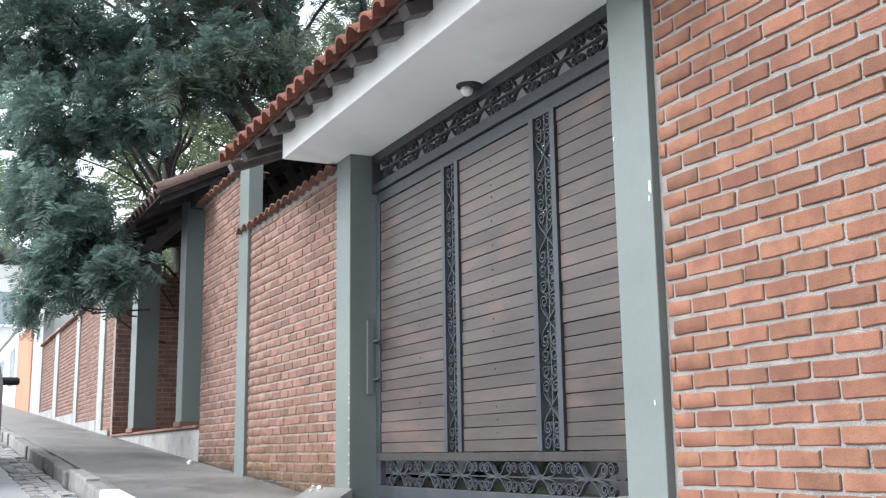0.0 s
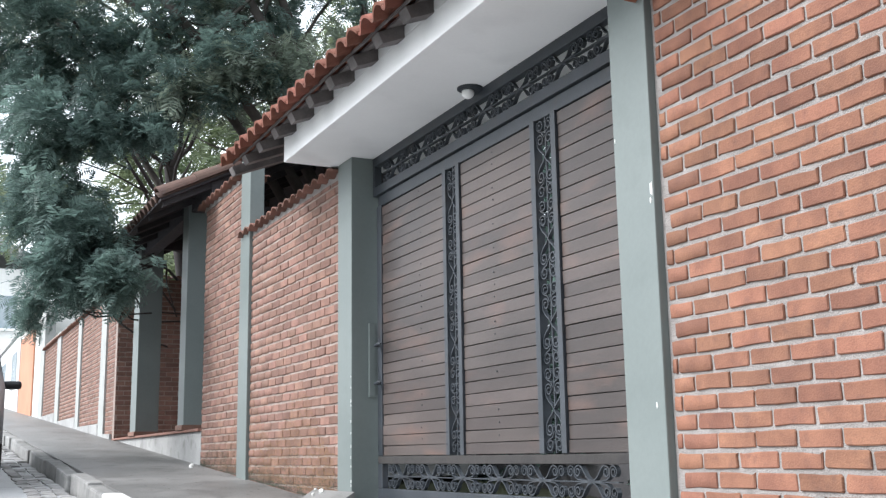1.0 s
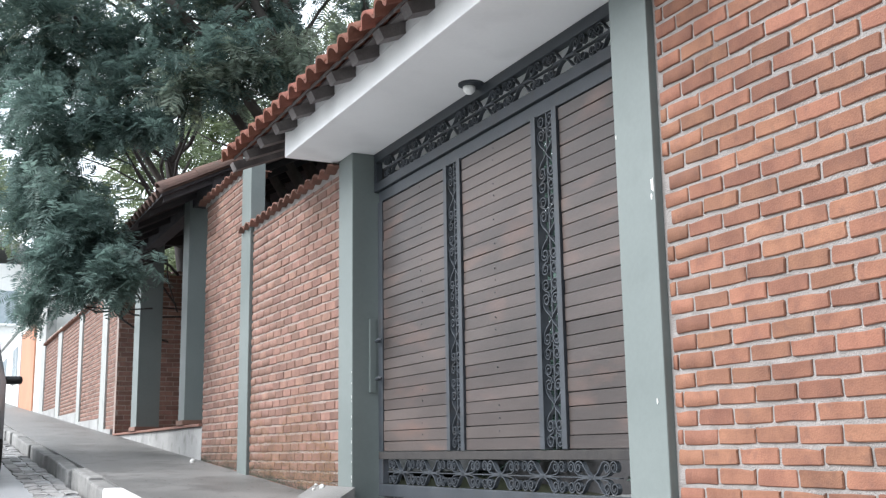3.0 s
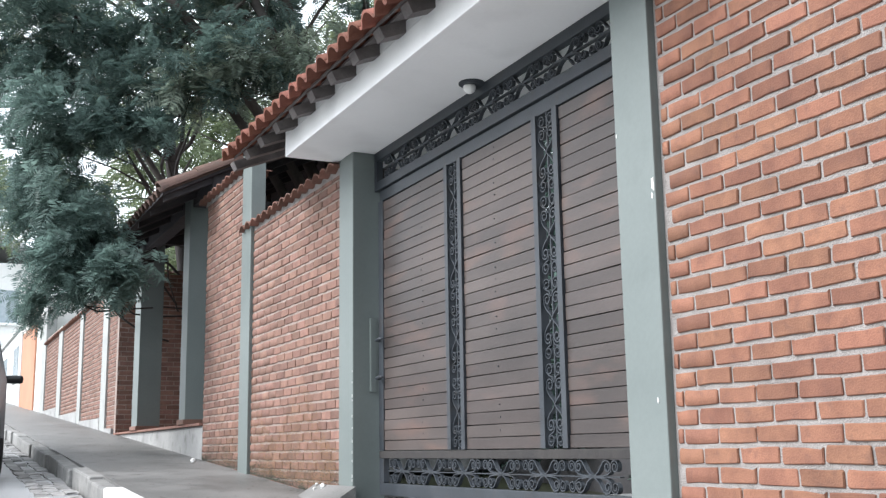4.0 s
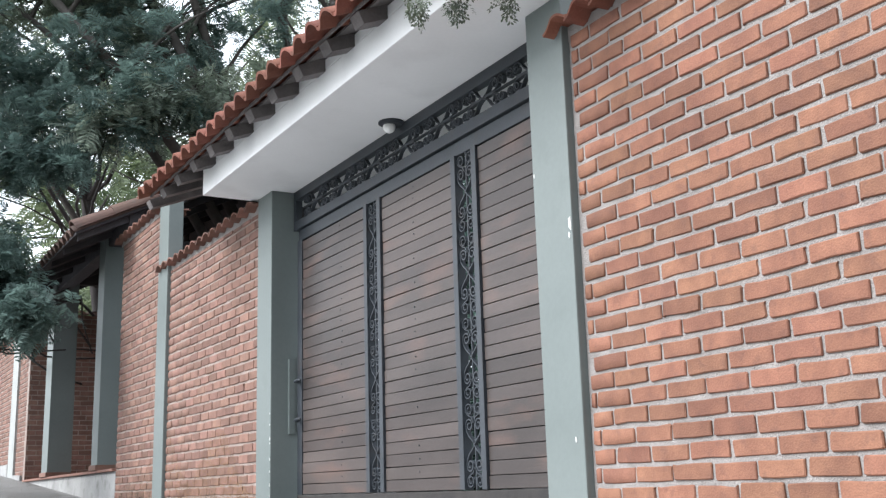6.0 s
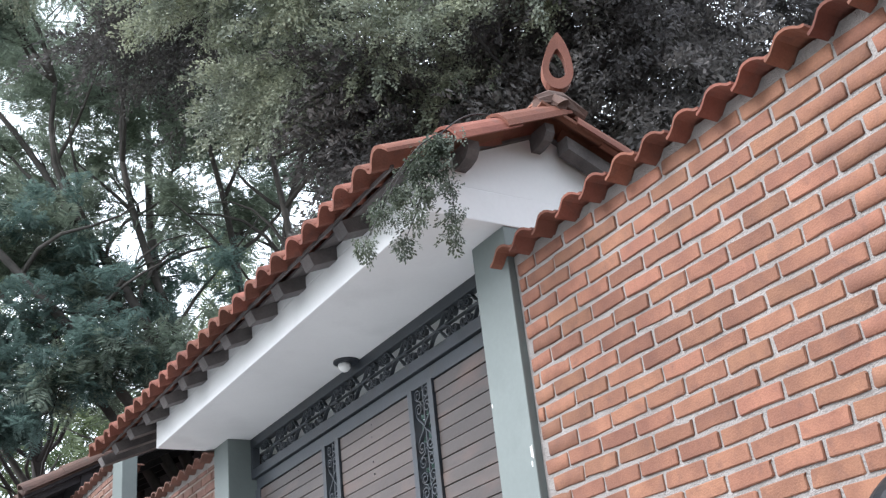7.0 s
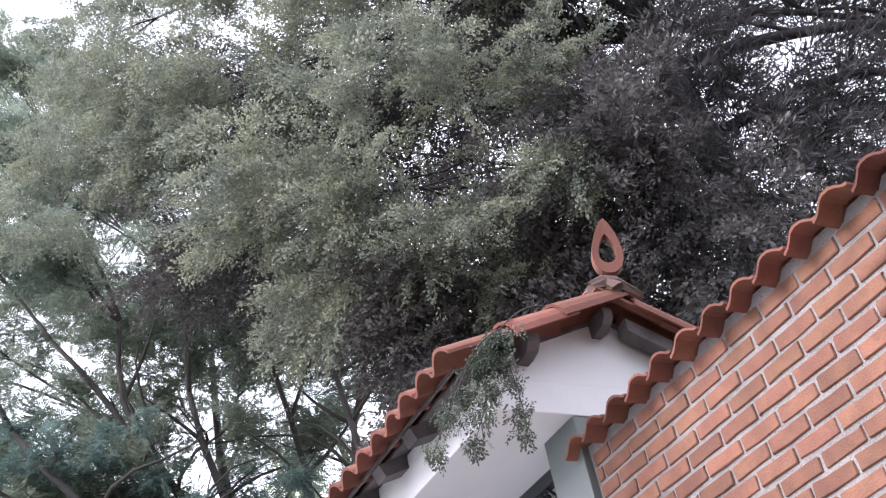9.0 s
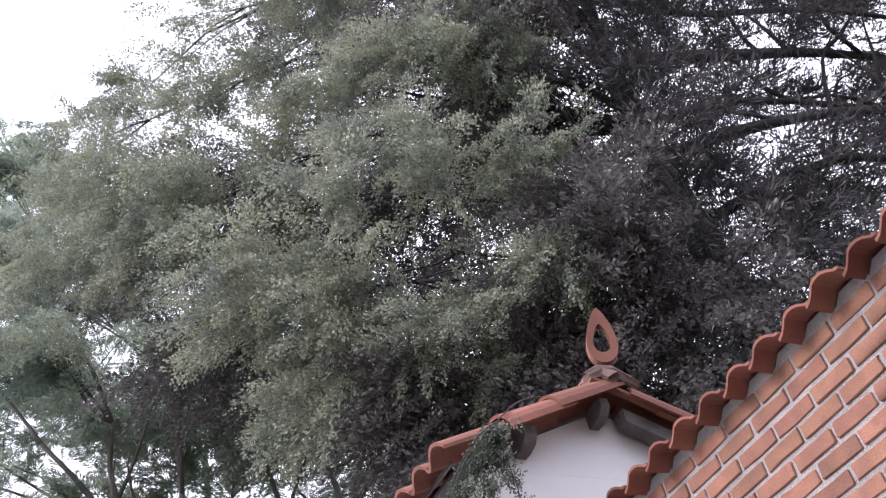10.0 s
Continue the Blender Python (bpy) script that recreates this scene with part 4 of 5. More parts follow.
bmesh.ops.transform(bm, verts=bm.verts, matrix=tilt)
part("bumper", bm, BLACK, car, "dark bumper")
bm = boxed((-0.55, 0.1, 1.02), (0.55, 0.2, 1.34), 0.02)
bmesh.ops.transform(bm, verts=bm.verts, matrix=tilt @ Matrix.Translation((0, 0.02, 0)))
part("rear_window", bm, GLASS_DARK, car)

# ---- car in the street below the gate, open round its front seat, with its inside mirror ----
CAR_DARK = surface("dark_grey_car_paint", (0.05, 0.053, 0.06), (0.06, 0.063, 0.07), 0.28, 1, 30, 0, metal=0.4, grain=0.03)
TRIM = surface("grey_cabin_trim", (0.05, 0.05, 0.052), (0.07, 0.07, 0.072), 0.85, 6, 120, 0.3)
road_z = pave(-3.0) - 0.155
near_car = thing("car", (-2.25, -3.0, road_z), "dark grey hatchback car standing in the street", "car")
CL, CR = -3.05, -1.45
bm = bmesh.new()
extrude(bm, [(-2.72, -0.24), (-0.95, -0.24), (-0.78, -0.12), (-0.8, 0.10), (-1.05, 0.19), (-2.72, 0.31)], "x", CL, CR)
bmesh.ops.bevel(bm, geom=list(bm.edges), offset=0.05, segments=3, affect="EDGES")
part("bonnet", bm, CAR_DARK, near_car, "dark grey painted bonnet and wings", True)
bm = bmesh.new()
extrude(bm, [(-4.75, -0.30), (-4.55, -0.30), (-4.55, 0.34), (-4.75, 0.36), (-4.95, 0.2), (-4.95, -0.2)], "x", CL, CR)
bmesh.ops.bevel(bm, geom=list(bm.edges), offset=0.03, segments=2, affect="EDGES")
part("tailgate", bm, CAR_DARK, near_car)
part("floor_pan", boxed((CL + 0.05, -4.6, -0.32), (CR - 0.05, -2.7, -0.26), 0.01), TRIM, near_car)
for x in (CL, CR - 0.09):
    d = part("car_door", boxed((x, -4.54, -0.25), (x + 0.09, -2.73, 0.33), 0.025), CAR_DARK, near_car)
    part("door_handle", boxed((x - 0.02 if x == CL else x + 0.085, -4.0, 0.2), (x + 0.005 if x == CL else x + 0.11, -3.82, 0.235), 0.008), BLACK, d, "black door handle")
part("dashboard", boxed((CL + 0.1, -2.98, 0.02), (CR - 0.1, -2.74, 0.27), 0.04), TRIM, near_car, "grey dashboard")
for x in (-2.6, -1.9):
    seat = part("seat", boxed((x - 0.24, -4.0, -0.2), (x + 0.24, -3.5, -0.02), 0.05), TRIM, near_car, "grey cloth seat")
    part("backrest", boxed((x - 0.23, -4.16, -0.02), (x + 0.23, -4.0, 0.56), 0.06), TRIM, seat)
for a, b in (((CL + 0.02, -2.78, 0.3), (CL + 0.12, -3.32, 0.86)), ((CR - 0.02, -2.78, 0.3), (CR - 0.12, -3.32, 0.86)), ((CL + 0.04, -4.7, 0.33), (CL + 0.12, -4.45, 0.86)), ((CR - 0.04, -4.7, 0.33), (CR - 0.12, -4.45, 0.86))):
    part("roof_pillar", tube(bmesh.new(), [a, Vector(a).lerp(Vector(b), 0.5) + Vector((0, 0, 0.01)), b], [0.035, 0.03, 0.03], 8), CAR_DARK, near_car)
part("car_roof", boxed((CL + 0.09, -4.5, 0.86), (CR - 0.09, -3.29, 0.90), 0.018), CAR_DARK, near_car)
for x in (CL + 0.08, CR - 0.08):
    for y in (-1.5, -4.25):
        bm = bmesh.new()
        lathe_wheel(bm, (x, y, pave(y) - 0.155 + 0.29), 0.29, 0.10, 0.92)
        wh = part("wheel", bm, RUBBER, near_car, "black tyre")
        bm = bmesh.new()
        lathe_wheel(bm, (x + math.copysign(0.05, x - CL - 0.8), y, pave(y) - 0.155 + 0.29), 0.19, 0.06, 0.8)
        part("rim", bm, CHROME, wh, "steel rim")
# inside mirror: a long rounded shell on a stem, with its dipping tab
along = Vector((0.88, -0.28, 0.30)).normalized()
mid = Vector((-2.257, -3.112, 0.500)) + along * 0.115
deep = along.cross(Vector((0, 0, 1))).normalized()
turn = Matrix((along, deep, along.cross(deep))).transposed().to_4x4()
bm = bmesh.new()
rims = []
for y, k in ((-0.009, 0.90), (-0.006, 0.97), (-0.002, 1.0), (0.004, 1.0), (0.008, 0.96), (0.011, 0.86)):
    rims.append([bm.verts.new((0.115 * math.copysign(abs(math.cos(q)) ** 0.8, math.cos(q)) - math.copysign(0.022 * (1 - k), math.cos(q)), y, 0.023 * k * math.copysign(abs(math.sin(q)) ** 0.8, math.sin(q)))) for q in [2 * math.pi * (i + 0.5) / 72 for i in range(72)]])
for p, q in zip(rims, rims[1:]):
    for i in range(72):
        bm.faces.new((p[i], p[(i + 1) % 72], q[(i + 1) % 72], q[i]))
bm.faces.new(rims[0][::-1])
bm.faces.new(rims[-1])
bmesh.ops.transform(bm, verts=bm.verts, matrix=Matrix.Translation(mid) @ turn)
mh = part("inside_mirror", bm, BLACK, near_car, "rounded black inside mirror")
bm = bmesh.new()
tube(bm, [mid - Vector((0, 0, 0.03)), mid - Vector((0.0, 0.004, 0.048)), mid - Vector((0, 0.010, 0.056))], [0.010, 0.012, 0.008], 10)
bmesh.ops.translate(bm, verts=bm.verts, vec=-along * 0.070)
part("dipping_tab", bm, BLACK, mh)
part("stem", tube(bmesh.new(), [mid + Vector((0.02, 0.02, 0.01)), mid + Vector((0.07, -0.06, 0.17)), (-2.05, -3.31, 0.87)], [0.010, 0.009, 0.014], 8), BLACK, mh)


# ---- trees ----
CORNER = (-2.6, -3.37, 0.44)


def around(az, el, dist):
    """A point by compass angle from the hill line, height angle and level distance from the street corner below the gate."""
    a, e = radians(az), radians(el)
    return Vector((CORNER[0] + dist * math.sin(a), CORNER[1] + dist * math.cos(a), CORNER[2] + dist * math.tan(e)))


def spray_cypress(r, n=24, wide=1.0):
    """A flat fan of scaly branchlets: quads (n, 4, 3), along +x, drooping at the tip."""
    q = []
    for i in range(n):
        u = (i + r.random()) / n
        side = 1 if i % 2 else -1
        reach = (0.02 + 0.12 * (1 - u)) * r.random()
        c = np.array((0.30 * u + reach * 0.5, side * reach, -0.09 * u * u + r.uniform(-0.02, 0.02)))
        a = side * r.uniform(0.15, 0.95)
        L, W = r.uniform(0.045, 0.085) * wide, r.uniform(0.011, 0.019) * wide
        d = np.array((math.cos(a), math.sin(a), r.uniform(-0.35, 0.25)))
        s = np.cross(d, (r.uniform(-0.4, 0.4), r.uniform(-0.4, 0.4), 1.0))
        s /= np.linalg.norm(s)
        q.append((c, c + d * L * 0.55 + s * W, c + d * L, c + d * L * 0.55 - s * W))
    return np.array(q)


def bough_cypress(r, fingers=13, grains=20, grain=1.0, slim=1.0):
    """A drooping bough along +x, 0.6 m long: plump side fingers set with small scaly tufts: quads (n, 4, 3)."""
    q = []
    for i in range(fingers):
        u = 0.12 + 0.88 * (i + 0.5) / fingers
        base = np.array((0.46 * u, 0, 0.05 * u - 0.13 * u * u))
        side = 1 if i % 2 else -1
        a = side * r.uniform(0.35, 1.15) * (1.15 - 0.6 * u)
        length = (0.27 - 0.10 * u) * r.uniform(0.7, 1.2)
        d = np.array((math.cos(a), math.sin(a), r.uniform(-0.25, 0.15)))
        d /= np.linalg.norm(d)
        for g in range(grains):
            v = (g + r.random()) / grains
            c = base + d * length * v + np.array((0, 0, -0.08 * v * v * length / 0.2))
            fat = 0.030 * math.sqrt(max(0.12, 1 - (1.6 * v - 0.7) ** 2))
            c = c + np.array((r.gauss(0, 0.6), r.gauss(0, 0.6), r.gauss(0.15, 0.6))) * fat
            e = d + np.array((r.uniform(-0.8, 0.8), r.uniform(-0.8, 0.8), r.uniform(-0.5, 0.7)))
            e /= np.linalg.norm(e)
            w = np.cross(e, (r.uniform(-1, 1), r.uniform(-1, 1), r.uniform(-0.3, 1.0)))
            w /= np.linalg.norm(w)
            L, W = r.uniform(0.022, 0.039) * grain / slim, r.uniform(0.007, 0.0115) * grain * slim
            q.append((c, c + e * L * 0.6 + w * W, c + e * L, c + e * L * 0.6 - w * W))
    return np.array(q)


def spray_feather(r, pairs=9):
    """A twice-pinnate frond: paired narrow leaflets along a drooping stalk."""
    q = []
    for i in range(pairs):
        u = (i + 0.7) / pairs
        base = np.array((0.42 * u, 0, -0.12 * u * u))
        span = 0.15 * math.sin(math.pi * min(1, 0.25 + u * 0.75)) + 0.03
        for side in (-1, 1):
            d = np.array((0.55, side * 0.85, r.uniform(-0.35, 0.05)))
            d /= np.linalg.norm(d)
            s = np.array((0.8, -side * 0.5, r.uniform(-0.3, 0.3))) * 0.017
            q.append((base, base + d * span * 0.5 + s, base + d * span, base + d * span * 0.5 - s))
    s = np.array((0, 0.004, 0))
    q.append((np.zeros(3) - s, np.zeros(3) + s, np.array((0.42, 0, -0.12)) + s, np.array((0.42, 0, -0.12)) - s))
    return np.array(q)


def crown_mesh(name, blobs, kinds, material, seed, centre, size=(0.8, 1.3), droop=0.35, reach=0.9, spread=0.13, per=22):
    """Boughs in each blob (centre, radii, count of sprays): every bough runs outwards from the tree's middle, droops, and carries its sprays along it."""
    rs = np.random.RandomState(seed)
    allv = []
    for c, rad, count in blobs:
        c, rad = np.array(c), np.array(rad)
        boughs = max(3, count // per)
        td = rs.normal(size=(boughs, 3))
        td /= np.linalg.norm(td, axis=1)[:, None]
        start = c + td * rad * rs.random((boughs, 1)) ** 0.5 * 0.85
        run = (start - np.array(centre))
        run[:, 2] *= 0.25
        run /= np.linalg.norm(run, axis=1)[:, None]
        run += rs.normal(size=(boughs, 3)) * 0.3
        run[:, 2] -= droop * 0.6
        run /= np.linalg.norm(run, axis=1)[:, None]
        length = reach * rs.uniform(0.6, 1.2, boughs) * (rad.mean() ** 0.5)
        pick = rs.randint(0, boughs, count)
        u = rs.random(count)
        pos = start[pick] + run[pick] * (length[pick] * (u - 0.4))[:, None] + rs.normal(size=(count, 3)) * (spread * (1.25 - u))[:, None] * np.array((1, 1, 0.6))
        pos[:, 2] -= droop * 0.5 * length[pick] * u * u
        d = run[pick] + rs.normal(size=(count, 3)) * 0.55
        d[:, 2] -= droop * 0.4
        d /= np.linalg.norm(d, axis=1)[:, None]
        up = np.array((0, 0, 1.0)) + rs.normal(size=(count, 3)) * 0.35
        s = np.cross(up, d)
        s /= np.linalg.norm(s, axis=1)[:, None]
        w = np.cross(d, s)
        k = rs.uniform(size[0], size[1], count)
        which = rs.randint(0, len(kinds), count)
        for i, spray in enumerate(kinds):
            g = which == i
            if not g.any():
                continue
            f = np.stack((d[g], s[g], w[g]), 1) * k[g][:, None, None]
            allv.append((np.einsum("qvi,nij->nqvj", spray, f) + pos[g][:, None, None, :]).reshape(-1, 3))
    v = np.concatenate(allv)
    return raw_mesh(name, v, np.arange(len(v)).reshape(-1, 4), material)


def limb(bm, a, b, r0, r1, r, bend=0.08, steps=6, n=7):
    a, b = Vector(a), Vector(b)
    L = (b - a).length
    off = [Vector((r.uniform(-1, 1), r.uniform(-1, 1), r.uniform(-1, 1))) * L * bend for _ in range(2)]
    pts = []
    for i in range(steps + 1):
        u = i / steps
        pts.append(a.lerp(b, u) + off[0] * math.sin(math.pi * u) + off[1] * math.sin(2 * math.pi * u) * 0.5 + Vector((0, 0, L * 0.06 * math.sin(math.pi * u))))
    tube(bm, pts, [r0 + (r1 - r0) * i / steps for i in range(steps + 1)], n)
    return pts


def tree(name, base, top, r0, blobs, kinds, leaf, bark, label, seed, droop=0.35, size=(0.8, 1.3), stems=(), twigs=5, origin=None, reach=0.9, spread=0.13, per=22):
    r = random.Random(seed)
    t = thing(name, base, label, "tree")
    bm = bmesh.new()
    trunk = limb(bm, base, top, r0, r0 * 0.3, r, 0.03, 9, 10)
    lines = [trunk]
    for a, b, ra in stems:
        lines.append(limb(bm, a, b, ra, ra * 0.35, r, 0.07, 8, 8))
    for ln in lines[1:]:
        for i in (3, 4, 5, 6):
            p = ln[i]
            limb(bm, p, p + Vector((r.uniform(-1.6, 1.6), r.uniform(-1.2, 1.2), r.uniform(0.6, 1.8))), 0.035, 0.008, r, 0.1, 5, 5)
    nodes = [p for ln in lines for p in ln[2:]]
    for c, rad, count in blobs:
        c = Vector(c)
        start = min(nodes, key=lambda p: (p - c).length + 1.2 * max(0, p.z - c.z + 0.4))
        pts = limb(bm, start, c, max(0.012, r0 * 0.22 * min(1.0, rad[0])), 0.010, r, 0.08, 6, 6)
        for _ in range(twigs):
            e = c + Vector((r.uniform(-1, 1) * rad[0], r.uniform(-1, 1) * rad[1], r.uniform(-0.8, 0.8) * rad[2])) * 0.85
            limb(bm, pts[r.randrange(3, 7)], e, 0.016, 0.004, r, 0.1, 4, 4)
    part("trunk", bm, bark, t, smooth=True)
    part("crown", crown_mesh("crown", blobs, kinds, leaf, seed, origin or ((Vector(base) + Vector(top)) / 2)[:], size, droop, reach, spread, per), leaf, t)
    return t


lr = random.Random(21)
CY_KINDS = [spray_cypress(lr) for _ in range(6)]
CY_LOOSE = [bough_cypress(lr, 11, 15, 1.2, 0.85) for _ in range(8)]
CY_NEEDLE = [bough_cypress(lr, 10, 13, 1.5, 0.48) for _ in range(8)]
CY_BOUGH = [bough_cypress(lr) for _ in range(10)]
FE_KINDS = [spray_feather(lr, n) for n in (8, 9, 10, 11)]


def ball(az, el, dist, r, count, flat=0.75):
    return (around(az, el, dist), (r, r, r * flat), int(count))


# old cypress behind the gate
cyp = [ball(*b[:4], b[4] * (0.19 if b[0] < 15 else 0.125)) for b in (
    (13, 51, 11.5, 0.9, 300), (18, 54, 10.6, 0.8, 260), (9, 47, 12.0, 1.0, 380), (23, 34, 9.4, 0.6, 240), (25, 36, 9.2, 0.7, 240), (30, 34.5, 8.8, 0.6, 220), (35, 33, 8.6, 0.5, 160),
    (9, 42, 11.0, 1.1, 400), (13, 46, 10.2, 1.3, 600), (13, 43, 10.4, 0.9, 380), (17, 43, 9.6, 1.0, 480), (17, 50, 10.4, 1.1, 460),
    (20, 46, 9.2, 1.2, 620), (22, 52, 9.8, 1.2, 520), (24, 40, 8.6, 1.1, 560), (21.5, 39, 9.2, 0.8, 360), (27, 48, 8.6, 1.1, 600),
    (28, 55, 9.0, 1.2, 520), (29, 42, 8.0, 0.9, 480), (27, 37.5, 8.4, 0.8, 380), (32, 50, 8.2, 1.0, 520), (34, 45, 7.8, 0.9, 480),
    (34, 56, 8.4, 1.2, 480), (36, 38, 7.8, 0.8, 380), (39, 51, 7.8, 0.9, 420), (40, 57, 8.0, 1.1, 400), (41, 44, 8.0, 0.8, 340),
    (24, 58, 9.6, 1.0, 340), (31, 61, 9.2, 1.1, 340), (38, 63, 8.8, 1.1, 320), (43, 55, 7.9, 0.8, 300), (43.5, 49, 8.0, 0.7, 260), (42, 38, 7.9, 0.6, 240), (45, 60, 8.4, 0.9, 260))]
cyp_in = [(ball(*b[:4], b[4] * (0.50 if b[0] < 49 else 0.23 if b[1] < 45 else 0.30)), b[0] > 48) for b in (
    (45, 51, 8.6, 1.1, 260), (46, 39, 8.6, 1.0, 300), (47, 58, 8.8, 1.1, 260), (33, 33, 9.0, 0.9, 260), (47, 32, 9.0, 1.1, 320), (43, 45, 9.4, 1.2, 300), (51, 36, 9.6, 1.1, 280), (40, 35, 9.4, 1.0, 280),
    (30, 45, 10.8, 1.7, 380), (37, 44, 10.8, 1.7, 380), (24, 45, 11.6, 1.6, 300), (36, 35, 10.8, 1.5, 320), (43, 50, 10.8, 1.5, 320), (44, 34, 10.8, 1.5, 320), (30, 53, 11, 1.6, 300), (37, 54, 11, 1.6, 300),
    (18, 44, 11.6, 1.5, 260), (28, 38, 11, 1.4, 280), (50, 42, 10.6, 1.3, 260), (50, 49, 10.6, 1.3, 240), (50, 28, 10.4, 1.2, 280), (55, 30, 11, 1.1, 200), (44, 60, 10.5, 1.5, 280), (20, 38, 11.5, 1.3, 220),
    (54, 36, 11.0, 1.1, 247), (55, 46, 11, 1.2, 228), (58, 41, 11.5, 1.1, 209), (62, 47, 11.5, 1.2, 228), (66, 39, 12, 1.2, 228), (60, 53, 11.5, 1.2, 285), (68, 49, 12, 1.2, 266), (72, 43, 12, 1.2, 247),
    (53, 54, 11, 1.2, 323), (58, 35, 11.5, 1.0, 190), (64, 43, 12.5, 1.2, 209), (66, 54, 12, 1.3, 285), (74, 50, 12, 1.3, 285), (70, 36, 12.5, 1.2, 209), (63, 33, 12.5, 1.1, 190), (56, 50, 9.8, 0.8, 120), (60, 44, 10, 0.8, 110), (64, 51, 10, 0.9, 120), (57, 38, 10, 0.7, 100), (68, 45, 10.2, 0.9, 110), (62, 37, 10.2, 0.8, 100), (70, 53, 10.2, 0.9, 120), (53, 32, 9.8, 0.7, 120), (65, 41, 10.5, 0.8, 90), (50.5, 45, 9.2, 0.7, 150), (50.5, 51, 9.0, 0.7, 160), (50, 57, 9.0, 0.8, 170), (50.5, 63, 9.0, 0.8, 150), (51, 39, 9.2, 0.7, 150), (48.5, 54, 9.0, 0.7, 120))]
T1 = (5.2, 3.0, 0.0)
big_tree = tree("cypress_tree", T1, (5.4, 3.2, 13.5), 0.30, cyp, CY_BOUGH, CYPRESS, BARK, "old grey-green cypress with scaly sprays behind the gate", 31, 0.30, (0.85, 1.4), twigs=2, reach=0.75, spread=0.09, per=7,
                stems=tuple((around(51, e0, 10.1), around(70, e1, 11.5), w) for e0, e1, w in ((51, 39.5, 0.07), (47, 37, 0.10), (43.5, 35.5, 0.055), (41.5, 33.5, 0.09), (37.5, 31.5, 0.075), (34, 28.5, 0.06))))
# boughs past 48 degrees take the leaf colour with the silhouette painted in
cyp_backlit = [b for b, d in cyp_in if d]
cyp_in = [b for b, d in cyp_in if not d]
part("inner_crown", crown_mesh("inner_crown", cyp_in, CY_LOOSE, CYPRESS_SHADED, 33, T1[:2] + (6.0,), (1.1, 1.8), 0.6, 1.0, 0.2, per=5), CYPRESS_SHADED, big_tree, "brown-green inner foliage with crown shade in its colour")
part("dark_foliage", crown_mesh("dark_foliage", cyp_backlit, CY_NEEDLE, CYPRESS_BACKLIT, 34, T1[:2] + (6.0,), (1.0, 1.9), 0.3, 1.3, 0.12, per=4), CYPRESS_BACKLIT, big_tree, "needles coloured nearly black as a silhouette against the sky")
# low bough that hangs over the gable
hr = random.Random(3)
bm = bmesh.new()
fork = Vector((-0.45, -0.23, 2.75))
limb(bm, (0.1, 0.1, 3.16), fork, 0.004, 0.0035, hr, 0.004, 8, 6)
spr = []
for tip, n in (((-0.88, -0.26, 2.14), 30), ((-0.70, -0.26, 2.19), 26), ((-0.47, -0.28, 2.25), 24), ((-0.78, -0.22, 2.36), 20), ((-0.60, -0.24, 2.40), 18)):
    limb(bm, fork, tip, 0.004, 0.0015, hr, 0.03, 6, 5)
    for k in range(5):
        spr.append((fork.lerp(Vector(tip), 0.06 + 0.22 * k), (0.015, 0.015, 0.015), n * 3 // 5))
part("bough_stem", bm, BARK, big_tree, smooth=True)
bough = crown_mesh("hanging_bough", spr, CY_KINDS, BOUGH, 35, (1.5, 0.5, 3.4), (0.19, 0.30), 1.8, 0.2, 0.022)
part("hanging_bough", bough, BOUGH, big_tree, "thin drooping bough over the gable")

# feathery trees up the hill
fe = [ball(*b[:4], b[4] * 1.65, 0.5) for b in (
    (3, 33, 17, 2.0, 420), (8, 36, 16, 1.9, 460), (13, 33, 15, 1.8, 460), (18, 31, 15, 1.7, 380), (5, 27, 17, 1.8, 340), (11, 28.5, 15, 1.2, 200),
    (22, 33, 15, 1.7, 360), (26, 30, 16, 1.6, 300), (8, 20, 14, 1.0, 160), (14, 19, 13, 1.0, 170), (18, 20, 13, 0.9, 120), (22, 20, 14, 1.0, 120),
    (27, 25, 16, 1.5, 220), (6, 40, 17, 2.0, 420), (1, 40, 19, 2.2, 400), (1, 45.5, 19, 1.4, 200), (12, 40, 17, 1.8, 360), (16, 36, 16, 1.6, 300), (4, 23, 17, 1.4, 200), (20, 26.5, 17, 1.0, 100), (0, 30, 19, 1.8, 240), (9, 45, 18, 1.4, 240), (16, 27.5, 14, 0.9, 110), (22, 27, 15, 0.9, 100), (25, 33, 15, 1.0, 140), (12, 24.5, 14, 0.9, 110), (28, 33, 15.5, 1.0, 120), (3, 43, 16, 1.3, 220), (7, 46, 15.5, 1.2, 200), (2, 31, 15, 1.0, 140), (10, 26, 14, 1.1, 190), (15, 24, 14, 1.0, 170), (6, 24, 14, 1.0, 150), (2, 38, 14, 1.2, 220), (5, 42, 14, 1.2, 260), (8, 37, 13.5, 1.0, 150), (4, 46, 14, 0.9, 160))]
T2 = (2.6, 11.2, 0.4)
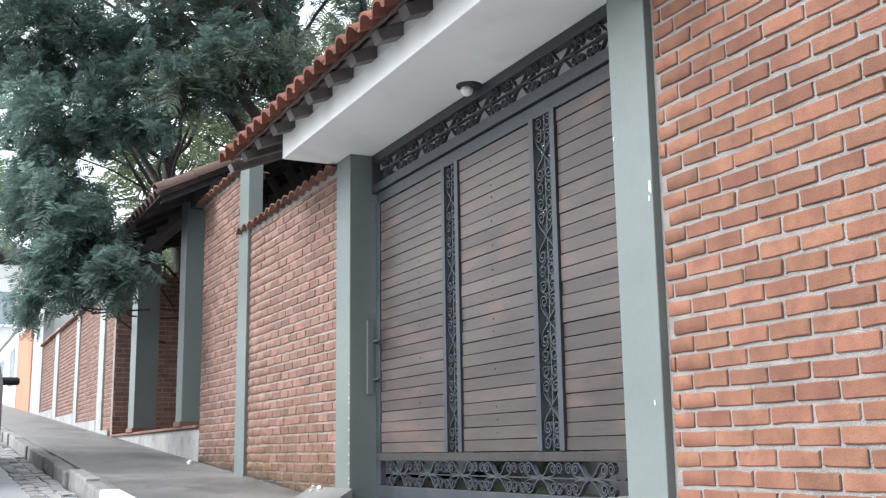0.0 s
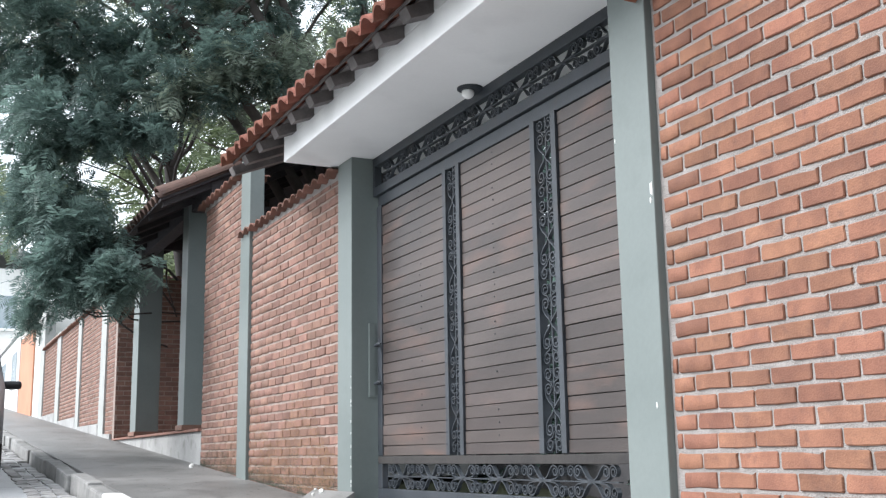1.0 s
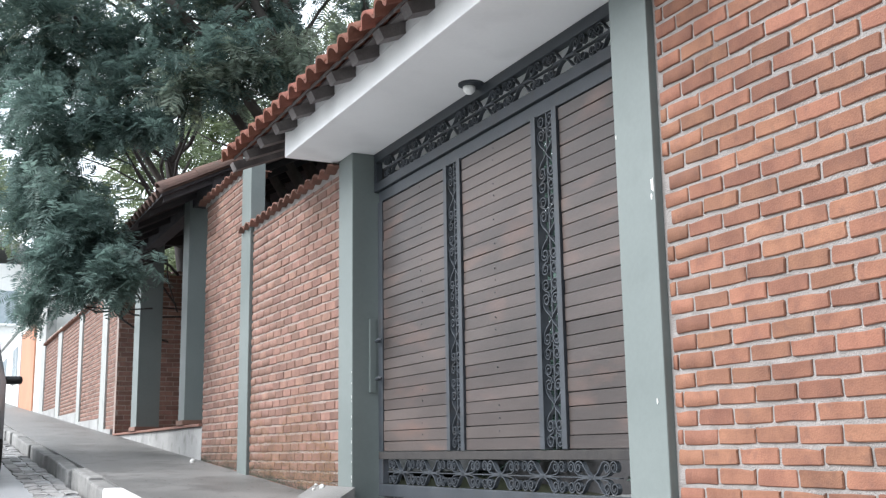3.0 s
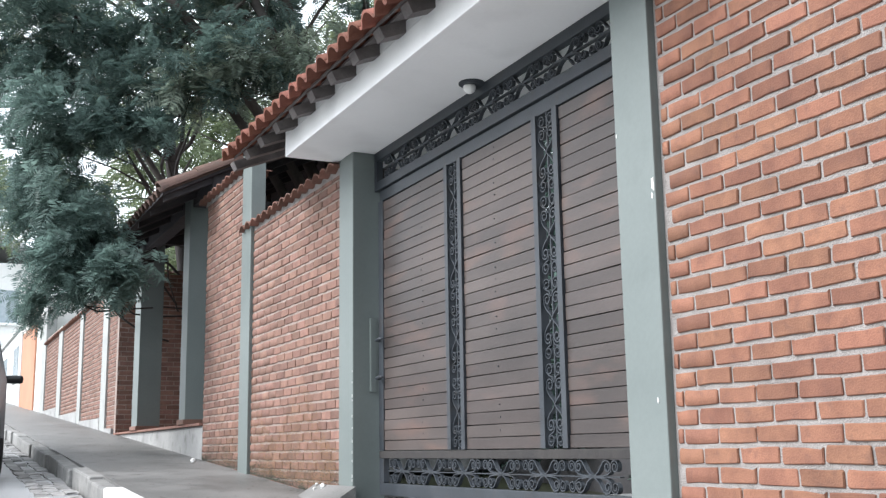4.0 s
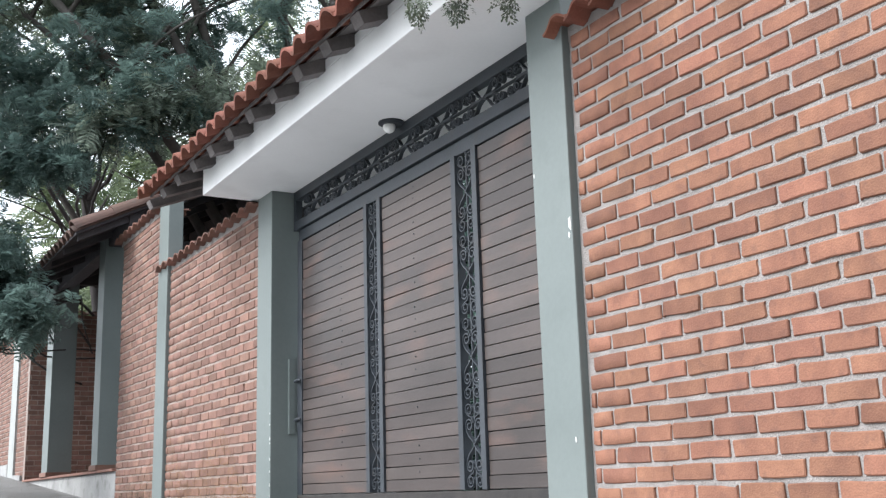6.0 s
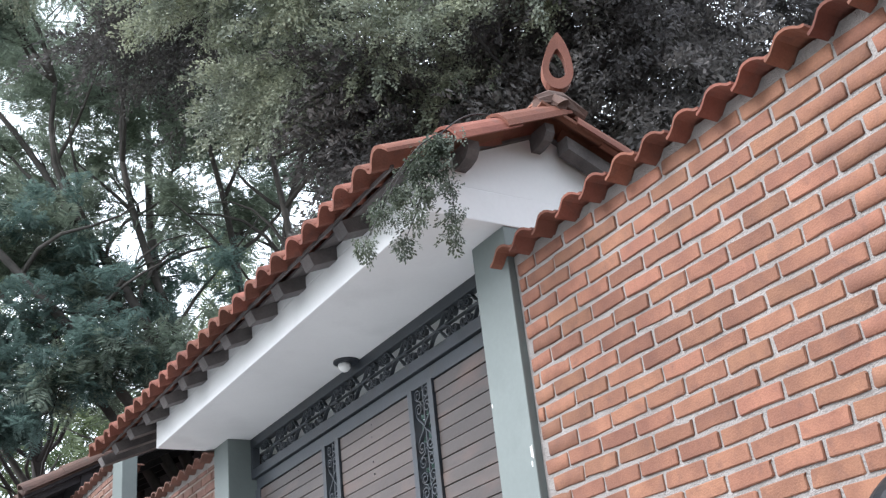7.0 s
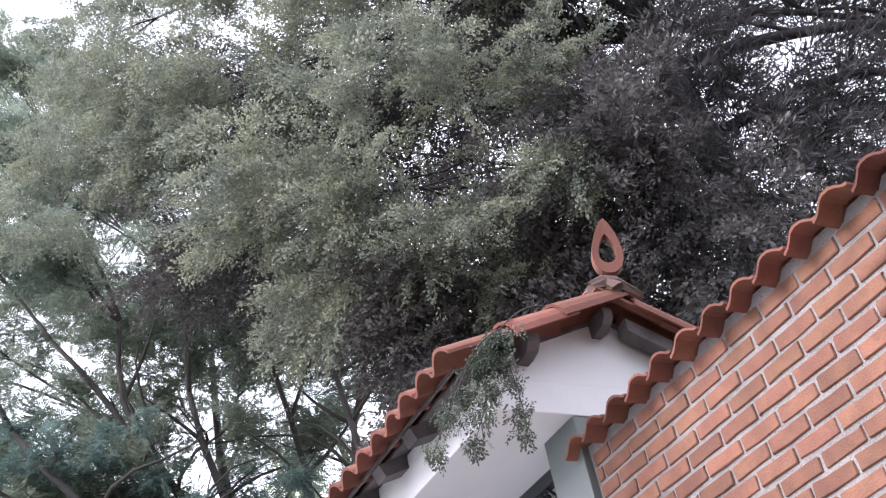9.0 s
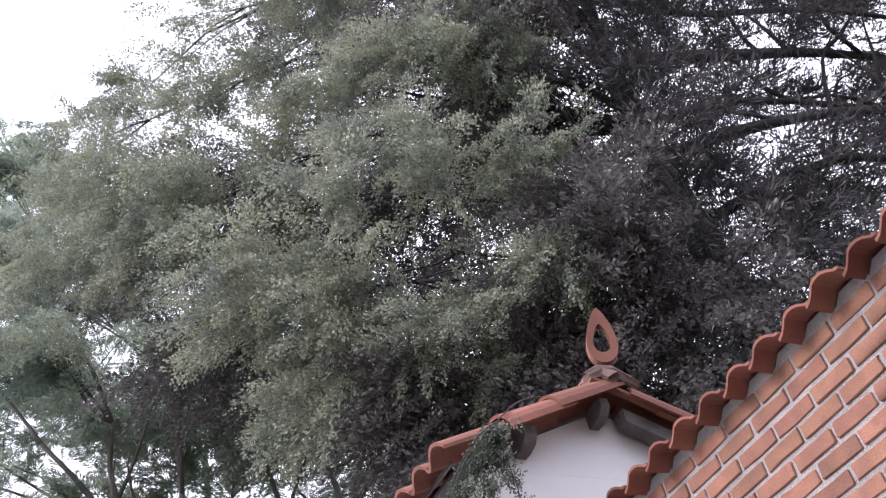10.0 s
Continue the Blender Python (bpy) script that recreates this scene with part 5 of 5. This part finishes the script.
tree("feathery_tree", T2, (2.0, 12.2, 10.5), 0.16, fe, FE_KINDS, FEATHER, BARK_GREY, "tall feathery-leaved tree with many leaning stems", 41, 0.12, (0.6, 1.05), twigs=8, reach=1.1, spread=0.17,
     stems=((T2, (-0.2, 11.8, 8.8), 0.10), ((3.0, 11.4, 0.4), (4.2, 12.5, 9.5), 0.12), ((3.2, 11.0, 0.4), (5.4, 11.6, 8.8), 0.10), ((2.4, 11.6, 0.4), (1.0, 13.0, 9.4), 0.09), ((3.6, 12.0, 0.4), (3.0, 13.5, 10), 0.11), ((2.2, 11.0, 0.4), (-1.6, 12.5, 7.6), 0.08), ((3.4, 11.2, 0.4), (6.6, 12.0, 8.4), 0.09),
            *((around(b, 9, 13.2), around(a, e, 13.8), w) for b, a, e, w in ((21, 3, 32, 0.085), (22, 7, 33, 0.095), (22, 11, 34, 0.09), (23, 15, 34, 0.085), (23.5, 19, 34, 0.085), (20, 4, 26, 0.07), (25, 27, 33, 0.09), (26, 30, 32, 0.08), (24, 23, 35, 0.08)))))
dk = [ball(*b[:4], b[4] * (1.7 if b[1] < 20 else 1.15), 0.7) for b in (
    (3, 24, 13, 1.2, 330), (6, 22, 13, 1.2, 350), (9, 21, 13, 1.1, 340), (12, 22.5, 13, 1.0, 270), (5, 18, 13, 1.0, 330), (6.2, 16.5, 12.5, 0.7, 340),
    (2.5, 19.5, 14, 1.0, 300), (5.6, 13, 12.5, 0.65, 380), (7.0, 11.6, 12, 0.4, 260), (4.8, 15.4, 13, 0.4, 130), (8.8, 9.2, 11.5, 0.25, 150), (7.2, 9.7, 12, 0.42, 280), (6.0, 10.2, 12.5, 0.4, 150), (5.8, 8.0, 12.5, 0.3, 90), (15, 23, 14, 1.0, 280), (19, 24.5, 14, 0.9, 220), (1, 23, 14, 1.1, 280), (11, 26, 13.5, 1.0, 260), (6, 27, 13.5, 1.1, 280), (1, 18.8, 14, 0.7, 160), (12, 19.5, 12.5, 0.8, 200), (10, 17.0, 12.5, 0.7, 190), (15.5, 21, 12.5, 0.7, 140))]
T3 = (1.6, 14.6, 0.6)
tree("street_tree", T3, (0.6, 13.0, 7.0), 0.18, dk, FE_KINDS, FEATHER_DARK, BARK, "dark feathery tree drooping over the pavement and porch", 51, 0.35, (0.42, 0.74), twigs=3, reach=0.8, spread=0.14)
# brighter leaves far behind
lt = [ball(*b, 0.6) for b in ((6, 13, 30, 3.0, 260), (12, 15, 30, 3.5, 300), (18, 16, 30, 3.5, 300), (24, 17, 30, 3.5, 260), (11, 22, 32, 3.0, 160), (20, 23, 32, 3, 120), (12.5, 10, 24, 1.5, 160), (14.5, 11, 24, 1.5, 120))]
tree("garden_tree", (7.0, 25.0, 1.2), (7.0, 25.5, 12.0), 0.25, lt, FE_KINDS, FEATHER_LIGHT, BARK_GREY, "sunlit yellow-green feathery tree deep in the garden", 61, 0.2, (1.6, 2.6), twigs=4, reach=1.5, spread=0.4)
# dark hedge inside the gate
hedge = tagged(new("hedge", crown_mesh("hedge", [((4.4, y, z), (0.6, 0.8, 0.5), 150 if z < 2 else 60) for y in (3.5, 4.9, 6.3, 7.7, 9.1, 10.5, 11.9, 13.3) for z in (0.6, 1.5, 2.4, 3.3, 4.2)], FE_KINDS, FEATHER_DARK, 71, (9.5, 8.0, 1.0), (1.3, 2.0), 0.2, 0.8, 0.2)), "dense dark green hedge behind the gate", "hedge", kind="stuff")
